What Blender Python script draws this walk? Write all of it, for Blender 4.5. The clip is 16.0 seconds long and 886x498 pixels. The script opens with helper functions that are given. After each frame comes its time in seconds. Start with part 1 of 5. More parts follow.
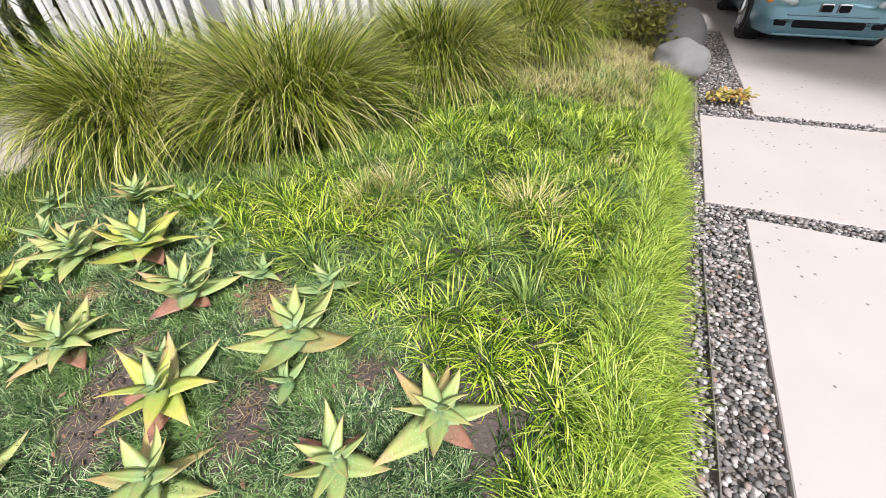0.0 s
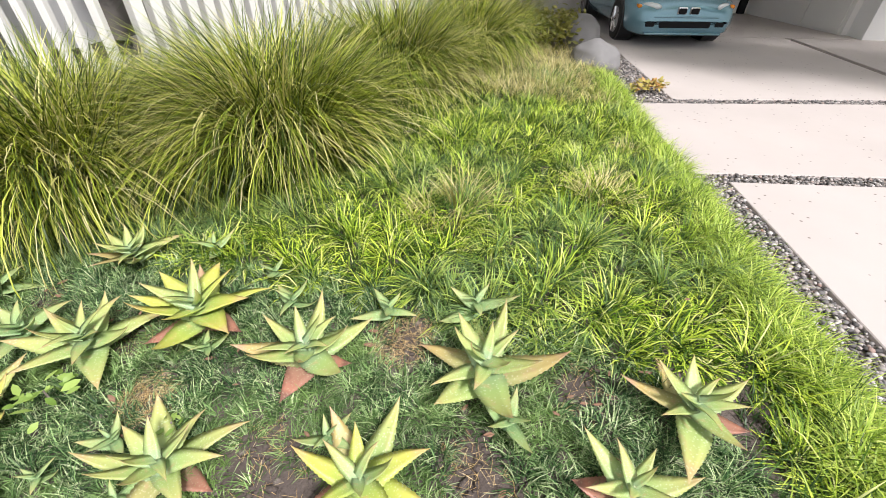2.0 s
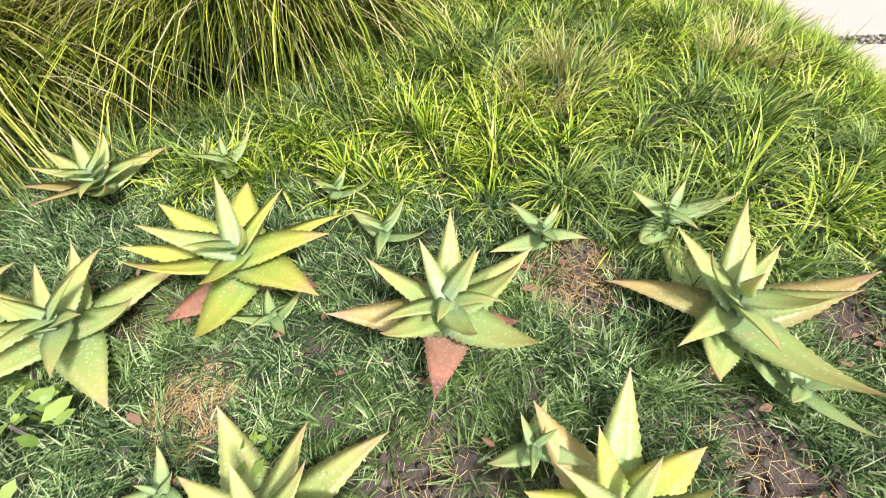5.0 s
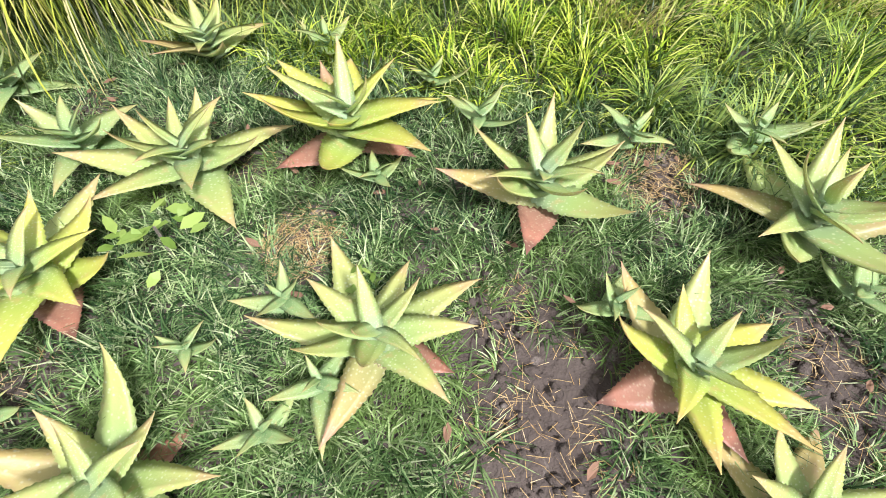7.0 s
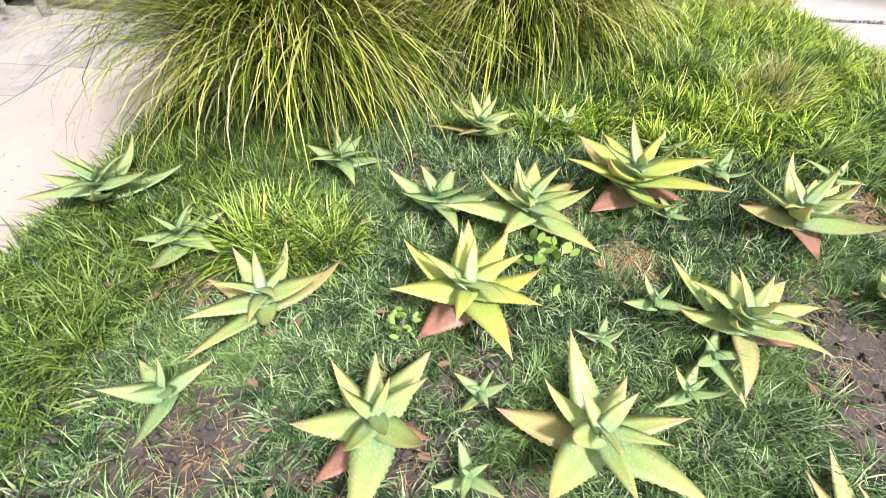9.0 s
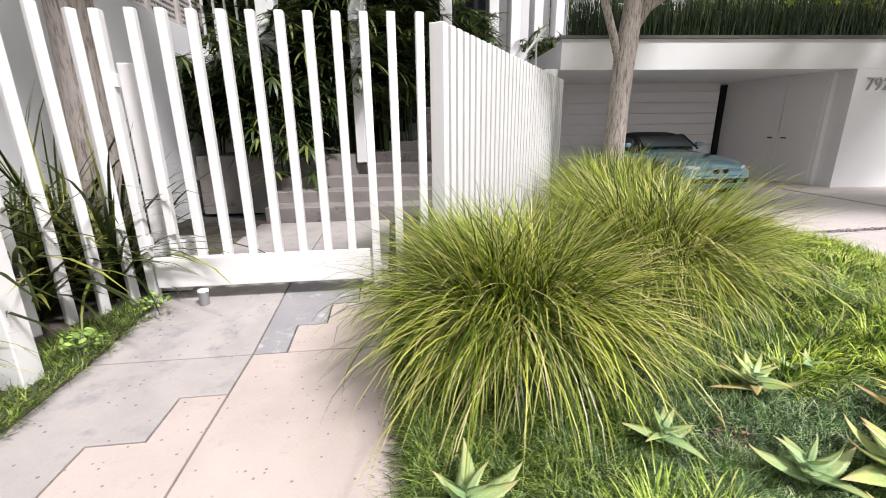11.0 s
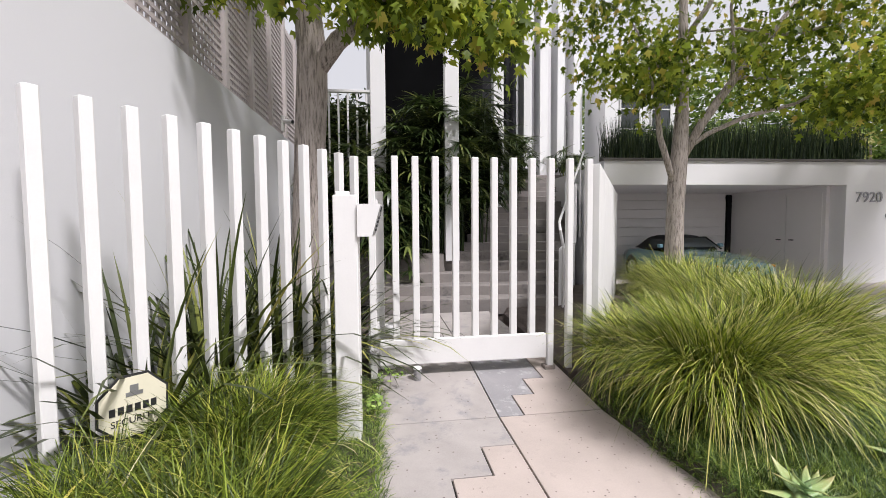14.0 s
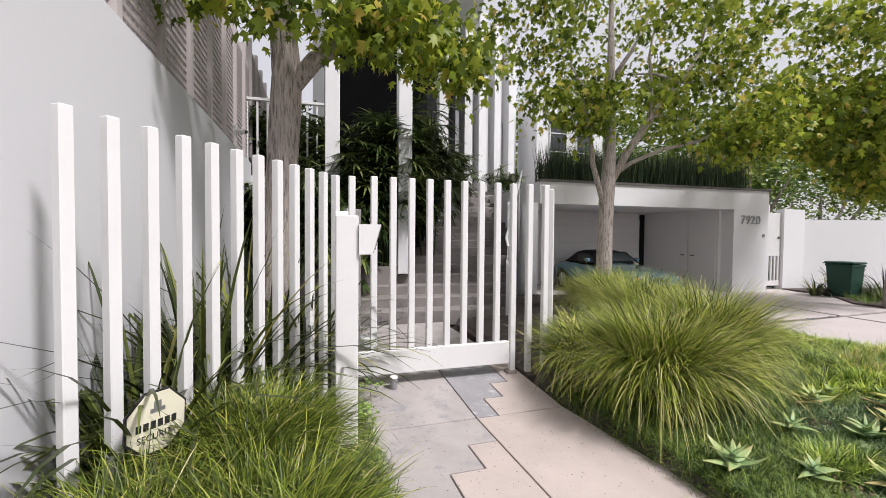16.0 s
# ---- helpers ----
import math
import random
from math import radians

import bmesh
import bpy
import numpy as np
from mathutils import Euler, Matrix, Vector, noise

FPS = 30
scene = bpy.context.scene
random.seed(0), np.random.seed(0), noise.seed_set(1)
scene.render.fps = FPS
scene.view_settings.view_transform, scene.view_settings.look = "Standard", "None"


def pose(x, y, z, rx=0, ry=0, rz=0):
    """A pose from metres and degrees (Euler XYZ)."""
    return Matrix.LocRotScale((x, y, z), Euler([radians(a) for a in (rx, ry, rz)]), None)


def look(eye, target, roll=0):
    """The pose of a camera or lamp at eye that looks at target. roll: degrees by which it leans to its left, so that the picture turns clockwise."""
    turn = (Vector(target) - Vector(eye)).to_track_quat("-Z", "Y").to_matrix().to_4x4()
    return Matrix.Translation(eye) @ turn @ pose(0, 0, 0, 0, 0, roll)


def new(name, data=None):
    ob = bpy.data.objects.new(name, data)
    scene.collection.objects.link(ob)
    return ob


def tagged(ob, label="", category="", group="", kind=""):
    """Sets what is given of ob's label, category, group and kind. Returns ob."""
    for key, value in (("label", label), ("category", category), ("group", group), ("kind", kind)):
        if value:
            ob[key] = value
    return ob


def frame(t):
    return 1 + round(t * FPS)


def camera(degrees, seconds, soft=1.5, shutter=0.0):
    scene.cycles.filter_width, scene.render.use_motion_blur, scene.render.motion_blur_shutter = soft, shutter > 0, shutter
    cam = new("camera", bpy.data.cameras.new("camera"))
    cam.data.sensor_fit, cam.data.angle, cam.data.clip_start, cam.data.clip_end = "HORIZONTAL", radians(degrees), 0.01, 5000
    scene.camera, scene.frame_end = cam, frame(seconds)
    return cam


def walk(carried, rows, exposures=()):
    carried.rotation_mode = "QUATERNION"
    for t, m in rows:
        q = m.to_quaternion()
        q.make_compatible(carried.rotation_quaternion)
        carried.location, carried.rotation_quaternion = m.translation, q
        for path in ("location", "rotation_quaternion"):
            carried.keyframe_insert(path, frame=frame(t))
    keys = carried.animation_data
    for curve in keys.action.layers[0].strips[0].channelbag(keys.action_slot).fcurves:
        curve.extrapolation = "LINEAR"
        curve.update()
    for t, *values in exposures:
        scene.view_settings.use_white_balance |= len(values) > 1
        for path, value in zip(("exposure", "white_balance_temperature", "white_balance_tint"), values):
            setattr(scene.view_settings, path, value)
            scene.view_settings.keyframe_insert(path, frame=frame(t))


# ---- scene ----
cam = camera(93.0, 16.0, soft=0.55, shutter=0.16)

PATH = [
    (0, (4.93, -2.883, 1.442), (4.245, -1.482, 0.189), -1.3),
    (0.5, (4.834, -3.035, 1.437), (4.156, -1.6, 0.219), -1.5),
    (1, (4.476, -3.111, 1.39), (3.812, -1.71, 0.126), -3.3),
    (1.5, (4.215, -3.062, 1.398), (3.822, -1.512, 0.197), -1.6),
    (2, (3.957, -3.053, 1.331), (3.771, -1.462, 0.133), 0.1),
    (2.5, (3.743, -2.786, 1.22), (3.651, -1.189, 0.02), 0.1),
    (3, (3.615, -2.584, 1.163), (3.624, -1.004, -0.062), 0.8),
    (3.5, (3.595, -2.562, 1.176), (3.663, -0.996, -0.066), 1.2),
    (4, (3.554, -2.59, 1.143), (3.631, -1.061, -0.144), 1.0),
    (4.5, (3.469, -2.659, 1.054), (3.52, -1.206, -0.319), 0.6),
    (5, (3.399, -2.689, 0.957), (3.407, -1.353, -0.531), 0.1),
    (5.2, (3.384, -2.706, 0.926), (3.373, -1.43, -0.614), 0.1),
    (7.3, (3.159, -2.938, 0.876), (3.101, -1.75, -0.731), 5.8),
    (7.5, (3.058, -2.966, 0.871), (2.988, -1.783, -0.74), 5.5),
    (8, (2.782, -3.051, 0.856), (2.693, -1.85, -0.74), 4.4),
    (8.5, (2.582, -3.214, 0.858), (2.479, -1.947, -0.686), 3.0),
    (9, (2.353, -3.27, 0.981), (2.337, -1.822, -0.397), 4.3),
    (9.5, (2.138, -3.135, 1.144), (2.207, -1.497, -0.001), 3.3),
    (9.7, (2.039, -3.063, 1.222), (2.149, -1.355, 0.186), 2.6),
    (11.8, (0.525, -3.48, 1.257), (0.571, -1.517, 0.88), -2.6),
    (12, (0.425, -3.547, 1.258), (0.447, -1.575, 0.924), -2.5),
    (12.5, (0.087, -3.684, 1.301), (0.105, -1.699, 1.057), -1.8),
    (13, (-0.246, -3.71, 1.342), (-0.207, -1.721, 1.143), -1.0),
    (13.5, (-0.501, -3.866, 1.367), (-0.402, -1.874, 1.215), -0.6),
    (14, (-0.689, -3.979, 1.394), (-0.523, -1.989, 1.285), -0.4),
    (14.5, (-0.907, -3.937, 1.361), (-0.64, -1.958, 1.252), 0.2),
    (15, (-1.027, -4.014, 1.35), (-0.635, -2.055, 1.264), 0.6),
    (15.5, (-1.115, -4.124, 1.427), (-0.653, -2.179, 1.367), 0.7),
    (16, (-1.176, -4.197, 1.456), (-0.677, -2.261, 1.399), 0.5),
]
walk(cam, [(t, look(eye, target, roll)) for t, eye, target, roll in PATH],
     [(0, 0.07, 6350, 11), (2, 0.15, 6500, 11), (5, 0.25, 6750, 11), (7.3, 0.28, 6350, 12), (8.5, 0.42, 6300, 12), (9.7, 0.34, 6450, 12), (11.8, 0.1, 6350, 15), (13, 0.0, 6350, 15), (16, -0.15, 6350, 15)])

# ---- world, sun ----
world = bpy.data.worlds.new("sky")
scene.world = world
world.use_nodes = True
wn, wl = world.node_tree.nodes, world.node_tree.links
sky = wn.new("ShaderNodeTexSky")
sky.sky_type, sky.sun_disc = "NISHITA", False
sky.sun_elevation, sky.sun_rotation = radians(53), radians(138)
sky.air_density, sky.dust_density = 1.0, 4.0
veil = wn.new("ShaderNodeMix")
veil.data_type = "RGBA"
veil.inputs[0].default_value = 0.72
veil.inputs[7].default_value = (12.0, 11.9, 11.8, 1)
wl.new(sky.outputs[0], veil.inputs[6])
wl.new(veil.outputs[2], wn["Background"].inputs[0])
wn["Background"].inputs[1].default_value = 0.084
sun = new("sun", bpy.data.lights.new("sun", "SUN"))
sun.data.energy, sun.data.angle, sun.data.color = 4.5, radians(8), (1, 0.98, 0.965)
sun.matrix_world = look((4.2, -4.6, 8.2), (0, 0, 0))


# ---- materials ----
def nodes_of(name):
    m = bpy.data.materials.new(name)
    m.use_nodes = True
    return m, m.node_tree.nodes, m.node_tree.links


def noise_node(n, l, vec, scale, detail=4.0, rough=0.55):
    t = n.new("ShaderNodeTexNoise")
    t.inputs["Scale"].default_value, t.inputs["Detail"].default_value, t.inputs["Roughness"].default_value = scale, detail, rough
    l.new(vec, t.inputs["Vector"])
    return t.outputs["Fac"]


def ramp(n, l, fac, stops):
    r = n.new("ShaderNodeValToRGB")
    e = r.color_ramp.elements
    while len(e) < len(stops):
        e.new(0.5)
    for el, (p, c) in zip(e, stops):
        el.position, el.color = p, (*c, 1)
    l.new(fac, r.inputs[0])
    return r.outputs[0]


def mixc(n, l, fac, a, b, mode="MIX"):
    x = n.new("ShaderNodeMix")
    x.data_type, x.blend_type = "RGBA", mode
    for slot, v in ((0, fac), (6, a), (7, b)):
        if hasattr(v, "is_linked"):
            l.new(v, x.inputs[slot])
        else:
            x.inputs[slot].default_value = v if slot == 0 else (*v, 1)
    return x.outputs[2]


def surface(name, base, dark, rough=0.7, metal=0.0, big=1.2, fine=40.0, bump=0.15, stain=None, spec=0.5, depth=0.01, coat=0.0, pits=0.0):
    """Painted, mineral or metal surface: two scales of variation, fine relief and a little wear."""
    m, n, l = nodes_of(name)
    p = n["Principled BSDF"]
    co = n.new("ShaderNodeNewGeometry").outputs["Position"]
    a = noise_node(n, l, co, big, 5)
    b = noise_node(n, l, co, fine, 4, 0.65)
    col = mixc(n, l, ramp(n, l, a, [(0.3, (0, 0, 0)), (0.72, (1, 1, 1))]), dark, base)
    col = mixc(n, l, 0.5, col, mixc(n, l, b, dark, base))
    if stain:
        s = noise_node(n, l, co, stain[1], 6, 0.7)
        col = mixc(n, l, ramp(n, l, s, [(stain[2], (0, 0, 0)), (stain[2] + 0.14, (1, 1, 1))]), col, stain[0])
    if pits:
        vo = n.new("ShaderNodeTexVoronoi")
        vo.inputs["Scale"].default_value = pits
        l.new(co, vo.inputs["Vector"])
        pick = n.new("ShaderNodeSeparateColor")
        l.new(vo.outputs["Color"], pick.inputs[0])
        near = n.new("ShaderNodeMath")
        near.operation = "MULTIPLY"
        l.new(ramp(n, l, vo.outputs["Distance"], [(0.10, (1, 1, 1)), (0.17, (0, 0, 0))]), near.inputs[0])
        l.new(ramp(n, l, pick.outputs[0], [(0.62, (0, 0, 0)), (0.66, (0.8, 0.8, 0.8))]), near.inputs[1])
        col = mixc(n, l, near.outputs[0], col, (0.13, 0.10, 0.09))
    l.new(col, p.inputs["Base Color"])
    p.inputs["Metallic"].default_value = metal
    rr = n.new("ShaderNodeMapRange")
    rr.inputs["To Min"].default_value, rr.inputs["To Max"].default_value = max(rough - 0.1, 0.02), min(rough + 0.1, 1)
    l.new(b, rr.inputs["Value"])
    l.new(rr.outputs[0], p.inputs["Roughness"])
    p.inputs["Specular IOR Level"].default_value = spec
    p.inputs["Coat Weight"].default_value = coat
    if bump:
        bp = n.new("ShaderNodeBump")
        bp.inputs["Strength"].default_value, bp.inputs["Distance"].default_value = bump, depth
        l.new(b, bp.inputs["Height"])
        l.new(bp.outputs[0], p.inputs["Normal"])
    return m


def foliage(name, stops, patch=None, scale=1.4, rough=0.45, glow=0.35, spec=0.35, single=False, clump=None):
    """Leaves and blades: a shade for each loose blade, broad patches over the ground, light shining through."""
    m, n, l = nodes_of(name)
    p = n["Principled BSDF"]
    g = n.new("ShaderNodeNewGeometry")
    chance = n.new("ShaderNodeObjectInfo").outputs["Random"] if single else g.outputs["Random Per Island"]
    col = ramp(n, l, chance, stops)
    if patch:
        a = noise_node(n, l, g.outputs["Position"], scale, 3)
        col = mixc(n, l, ramp(n, l, a, [(0.46, (0, 0, 0)), (0.64, (0.68, 0.68, 0.68))]), col, patch)
    # clump blends in a dark tone at random, standing for shaded gaps between tufts
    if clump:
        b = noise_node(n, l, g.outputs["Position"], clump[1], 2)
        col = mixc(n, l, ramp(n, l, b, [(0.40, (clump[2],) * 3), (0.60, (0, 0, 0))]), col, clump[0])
    l.new(col, p.inputs["Base Color"])
    p.inputs["Roughness"].default_value, p.inputs["Specular IOR Level"].default_value = rough, spec
    t = n.new("ShaderNodeBsdfTranslucent")
    l.new(col, t.inputs["Color"])
    x = n.new("ShaderNodeMixShader")
    x.inputs[0].default_value = glow
    l.new(p.outputs[0], x.inputs[1])
    l.new(t.outputs[0], x.inputs[2])
    l.new(x.outputs[0], n["Material Output"].inputs[0])
    return m


def plain(name, color, rough=0.5, metal=0.0, emit=0.0, alpha=1.0, glass=0.0):
    m, n, l = nodes_of(name)
    p = n["Principled BSDF"]
    p.inputs["Base Color"].default_value = (*color, 1)
    p.inputs["Roughness"].default_value, p.inputs["Metallic"].default_value = rough, metal
    p.inputs["Transmission Weight"].default_value = glass
    return m


WHITE = surface("white_paint", (0.80, 0.79, 0.78), (0.70, 0.69, 0.68), 0.45, big=2.5, fine=60, bump=0.06)
STUCCO = surface("white_stucco", (0.83, 0.825, 0.83), (0.75, 0.745, 0.75), 0.85, big=0.7, fine=160, bump=0.35, depth=0.004)
WALL_STUCCO = surface("pale_grey_stucco", (0.72, 0.72, 0.735), (0.64, 0.64, 0.655), 0.9, big=0.5, fine=160, bump=0.2, depth=0.004)
GREY_STUCCO = surface("grey_stucco", (0.80, 0.78, 0.77), (0.71, 0.69, 0.68), 0.9, big=0.6, fine=150, bump=0.35, depth=0.004)
TRELLIS = surface("weathered_trellis", (0.54, 0.49, 0.48), (0.43, 0.39, 0.38), 0.8, big=3, fine=50, bump=0.2)
SLAB = surface("driveway_concrete", (0.56, 0.50, 0.485), (0.48, 0.43, 0.415), 0.85, big=1.6, fine=90, bump=0.2, depth=0.003, pits=16)
PAVE = surface("path_concrete", (0.57, 0.485, 0.44), (0.37, 0.315, 0.285), 0.85, big=2.2, fine=110, bump=0.4, depth=0.004, pits=24, stain=((0.40, 0.34, 0.31), 9, 0.60))
PAVE_GREY = surface("grey_path_concrete", (0.47, 0.43, 0.41), (0.31, 0.285, 0.27), 0.85, big=3.2, fine=100, bump=0.4, depth=0.004, stain=((0.29, 0.28, 0.285), 4.5, 0.53), pits=20)
PAVE_DARK = surface("wet_patched_concrete", (0.36, 0.345, 0.35), (0.22, 0.215, 0.225), 0.65, big=3, fine=110, bump=0.35, depth=0.004, stain=((0.50, 0.49, 0.50), 7, 0.55))
STEP = surface("worn_grey_concrete", (0.30, 0.27, 0.25), (0.17, 0.155, 0.15), 0.9, big=2.2, fine=60, bump=0.3, depth=0.004, stain=((0.09, 0.085, 0.085), 3.5, 0.56))
JOINT = surface("dark_joint", (0.10, 0.09, 0.08), (0.05, 0.045, 0.04), 0.95)
SOIL = surface("dark_soil", (0.17, 0.135, 0.12), (0.05, 0.038, 0.034), 0.95, big=3.5, fine=55, bump=0.9, depth=0.02, stain=((0.36, 0.31, 0.28), 9, 0.60))
GRIT = surface("fine_grit", (0.34, 0.29, 0.26), (0.20, 0.17, 0.155), 0.95, big=3, fine=120, bump=0.8, depth=0.01)
# near-black for the shade painted behind the columns and for black car openings
DARK = surface("shade_and_trim_black", (0.022, 0.022, 0.024), (0.012, 0.012, 0.014), 0.9, spec=0.1)
ROOFEDGE = surface("dark_coping", (0.13, 0.12, 0.115), (0.08, 0.075, 0.07), 0.6)
STEEL = surface("galvanised_steel", (0.42, 0.40, 0.38), (0.27, 0.25, 0.23), 0.5, metal=0.7, big=6, fine=60)
def bark_surface(name, light, dark):
    """Bark with upright furrows and pale ridges."""
    m, n, l = nodes_of(name)
    p = n["Principled BSDF"]
    mp = n.new("ShaderNodeMapping")
    mp.inputs["Scale"].default_value = (1, 1, 0.13)
    l.new(n.new("ShaderNodeNewGeometry").outputs["Position"], mp.inputs[0])
    a = noise_node(n, l, mp.outputs[0], 42, 6, 0.7)
    b = noise_node(n, l, mp.outputs[0], 7, 4)
    col = ramp(n, l, a, [(0.36, dark), (0.52, light), (0.8, (light[0] * 1.2, light[1] * 1.2, light[2] * 1.2))])
    col = mixc(n, l, ramp(n, l, b, [(0.4, (0, 0, 0)), (0.75, (0.5, 0.5, 0.5))]), col, (0.30, 0.27, 0.25))
    l.new(col, p.inputs["Base Color"])
    p.inputs["Roughness"].default_value = 0.95
    bp = n.new("ShaderNodeBump")
    bp.inputs["Strength"].default_value, bp.inputs["Distance"].default_value = 1.0, 0.02
    l.new(a, bp.inputs["Height"])
    l.new(bp.outputs[0], p.inputs["Normal"])
    return m


BARK = bark_surface("grey_bark", (0.46, 0.40, 0.36), (0.12, 0.10, 0.085))
ROCK = surface("smooth_granite", (0.27, 0.26, 0.265), (0.16, 0.155, 0.16), 0.75, big=3, fine=70, bump=0.3)
ROAD = surface("asphalt", (0.06, 0.06, 0.06), (0.04, 0.04, 0.04), 0.95, fine=120, bump=0.5)


# ---- building blocks ----
def link_bm(name, bm, material, parent=None, label="", smooth=False):
    me = bpy.data.meshes.new(name)
    bm.normal_update()
    bm.to_mesh(me)
    bm.free()
    if smooth:
        me.polygons.foreach_set("use_smooth", [True] * len(me.polygons))
    me.materials.append(material)
    ob = new(name, me)
    if parent is not None:
        ob.parent = parent
    return tagged(ob, label)


def part(name, bm, material, parent, label="", smooth=False):
    return link_bm(name, bm, material, parent, label, smooth)


def add_box(bm, x0, x1, y0, y1, z0, z1, bevel=0.0, turn=0.0, about=None):
    m = Matrix.Translation(((x0 + x1) / 2, (y0 + y1) / 2, (z0 + z1) / 2)) @ Matrix.Diagonal((x1 - x0, y1 - y0, z1 - z0, 1))
    if turn:
        c = Vector(about) if about else Vector(((x0 + x1) / 2, (y0 + y1) / 2, 0))
        m = Matrix.Translation(c) @ Matrix.Rotation(turn, 4, "Z") @ Matrix.Translation(-c) @ m
    r = bmesh.ops.create_cube(bm, size=1, matrix=m)
    if bevel:
        es = list({e for v in r["verts"] for e in v.link_edges})
        bmesh.ops.bevel(bm, geom=es, offset=bevel, segments=1, affect="EDGES", profile=0.5)
    return bm


def box_bm(*a, **k):
    return add_box(bmesh.new(), *a, **k)


def prism_bm(points, z0, z1, bevel=0.0):
    bm = bmesh.new()
    f = bm.faces.new([bm.verts.new((x, y, z0)) for x, y in points])
    r = bmesh.ops.extrude_face_region(bm, geom=[f])
    bmesh.ops.translate(bm, vec=(0, 0, z1 - z0), verts=[v for v in r["geom"] if isinstance(v, bmesh.types.BMVert)])
    bmesh.ops.recalc_face_normals(bm, faces=bm.faces)
    if bevel:
        bmesh.ops.bevel(bm, geom=[e for e in bm.edges if all(v.co.z > z1 - 1e-5 for v in e.verts)], offset=bevel, segments=1, affect="EDGES", profile=0.5)
    return bm


def add_tube(bm, pts, radii, sides=8, cap=True):
    rings = []
    for i, (p, r) in enumerate(zip(pts, radii)):
        p = Vector(p)
        d = (Vector(pts[min(i + 1, len(pts) - 1)]) - Vector(pts[max(i - 1, 0)])).normalized()
        a = d.cross(Vector((0.31, 0.95, 0.05))).normalized()
        b = d.cross(a)
        rings.append([bm.verts.new(p + r * (math.cos(2 * math.pi * k / sides) * a + math.sin(2 * math.pi * k / sides) * b)) for k in range(sides)])
    for q, s in zip(rings, rings[1:]):
        for k in range(sides):
            bm.faces.new((q[k], q[(k + 1) % sides], s[(k + 1) % sides], s[k]))
    if cap:
        bm.faces.new(rings[-1])
        bm.faces.new(rings[0][::-1])
    return bm


def tris_mesh(name, verts, tris, material, smooth=False):
    """A mesh from arrays of corners and triangles."""
    me = bpy.data.meshes.new(name)
    verts, tris = np.asarray(verts, np.float32), np.asarray(tris, np.int32)
    me.vertices.add(len(verts))
    me.vertices.foreach_set("co", verts.ravel())
    me.loops.add(tris.size)
    me.loops.foreach_set("vertex_index", tris.ravel())
    me.polygons.add(len(tris))
    me.polygons.foreach_set("loop_start", np.arange(0, tris.size, 3, dtype=np.int32))
    if smooth:
        me.polygons.foreach_set("use_smooth", np.ones(len(tris), bool))
    me.update(calc_edges=True)
    me.materials.append(material)
    return me


RNG = np.random.default_rng(7)


def blades(base, azim, length, width, lean, droop, segs=3, twist=0.6, power=1.3):
    """Tapered ribbons that rise from base, lean outwards along azim and arch over. Angles in radians from upright."""
    n = len(base)
    azim, length, width, lean, droop = (np.broadcast_to(np.asarray(q, float), (n,)) for q in (azim, length, width, lean, droop))
    out = np.stack([np.cos(azim), np.sin(azim), 0 * azim], -1)
    spin = azim + math.pi / 2 + RNG.uniform(-twist, twist, n)
    side = np.stack([np.cos(spin), np.sin(spin), 0 * azim], -1)
    pos, rows = np.array(base, float), []
    for s in range(segs + 1):
        u = s / segs
        if s < segs:
            w = (width * (1 - 0.75 * u ** 1.6) / 2)[:, None]
            rows += [pos - side * w, pos + side * w]
        else:
            rows += [pos]
        th = (lean + droop * (u + 0.5 / segs) ** power)[:, None]
        pos = pos + (length / segs)[:, None] * (out * np.sin(th) + np.array([0, 0, 1.0]) * np.cos(th))
    k = 2 * segs + 1
    verts = np.stack(rows, 1).reshape(-1, 3)
    pat = []
    for s in range(segs - 1):
        a = 2 * s
        pat += [(a, a + 1, a + 3), (a, a + 3, a + 2)]
    pat += [(2 * segs - 2, 2 * segs - 1, 2 * segs)]
    tris = (np.array(pat)[None] + (np.arange(n) * k)[:, None, None]).reshape(-1, 3)
    return verts, tris


# ---- shape of the planted ground ----
def bump(x, y, cx, cy, sx, sy):
    return np.exp(-((x - cx) / sx) ** 2 - ((y - cy) / sy) ** 2)


def bed_z(x, y):
    """Height of the soil between the path and the driveway."""
    x, y = np.asarray(x, float), np.asarray(y, float)
    z = 0.02 + 0.20 * bump(x, y, 4.0, -0.9, 1.25, 1.35) + 0.07 * bump(x, y, 3.4, -2.1, 1.2, 0.7) + 0.10 * bump(x, y, 3.4, 1.5, 1.4, 1.8)
    z = z + 0.07 * bump(x, y, 2.25, -1.75, 0.55, 0.5) + 0.05 * bump(x, y, 4.65, -2.15, 0.4, 0.5)
    fall = np.clip((5.36 - x) / 0.26, 0, 1)
    z = z * np.clip((y + 3.0) / 0.5, 0.1, 1)
    z = (z + 0.10) * fall ** 0.6 - 0.10
    z = z - 0.06 * np.clip((-2.72 - y) / 0.25, 0, 1)
    edge = 0.87 + 0.10 * np.clip((-1.0 - y) / 1.1, 0, 1) + 0.14 * np.clip((-2.2 - y) / 1.1, 0, 1)
    z = z - 0.17 * np.clip(1.2 - (x - edge) / 0.06, 0, 1)
    field = np.clip((y + 1.72 + 0.2 * (x - 2.6)) / 0.35, 0, 1) * np.clip((x - 2.0) / 0.4, 0, 1) * np.clip((5.2 - x) / 0.25, 0, 1)
    knolls = np.sin(x * 8.3 + 1.6 * np.sin(y * 4.1)) * np.sin(y * 9.1 + 1.4 * np.sin(x * 3.7 + 1)) + 0.6 * np.sin(x * 4.6 - y * 3.9)
    return z + 0.034 * field * knolls


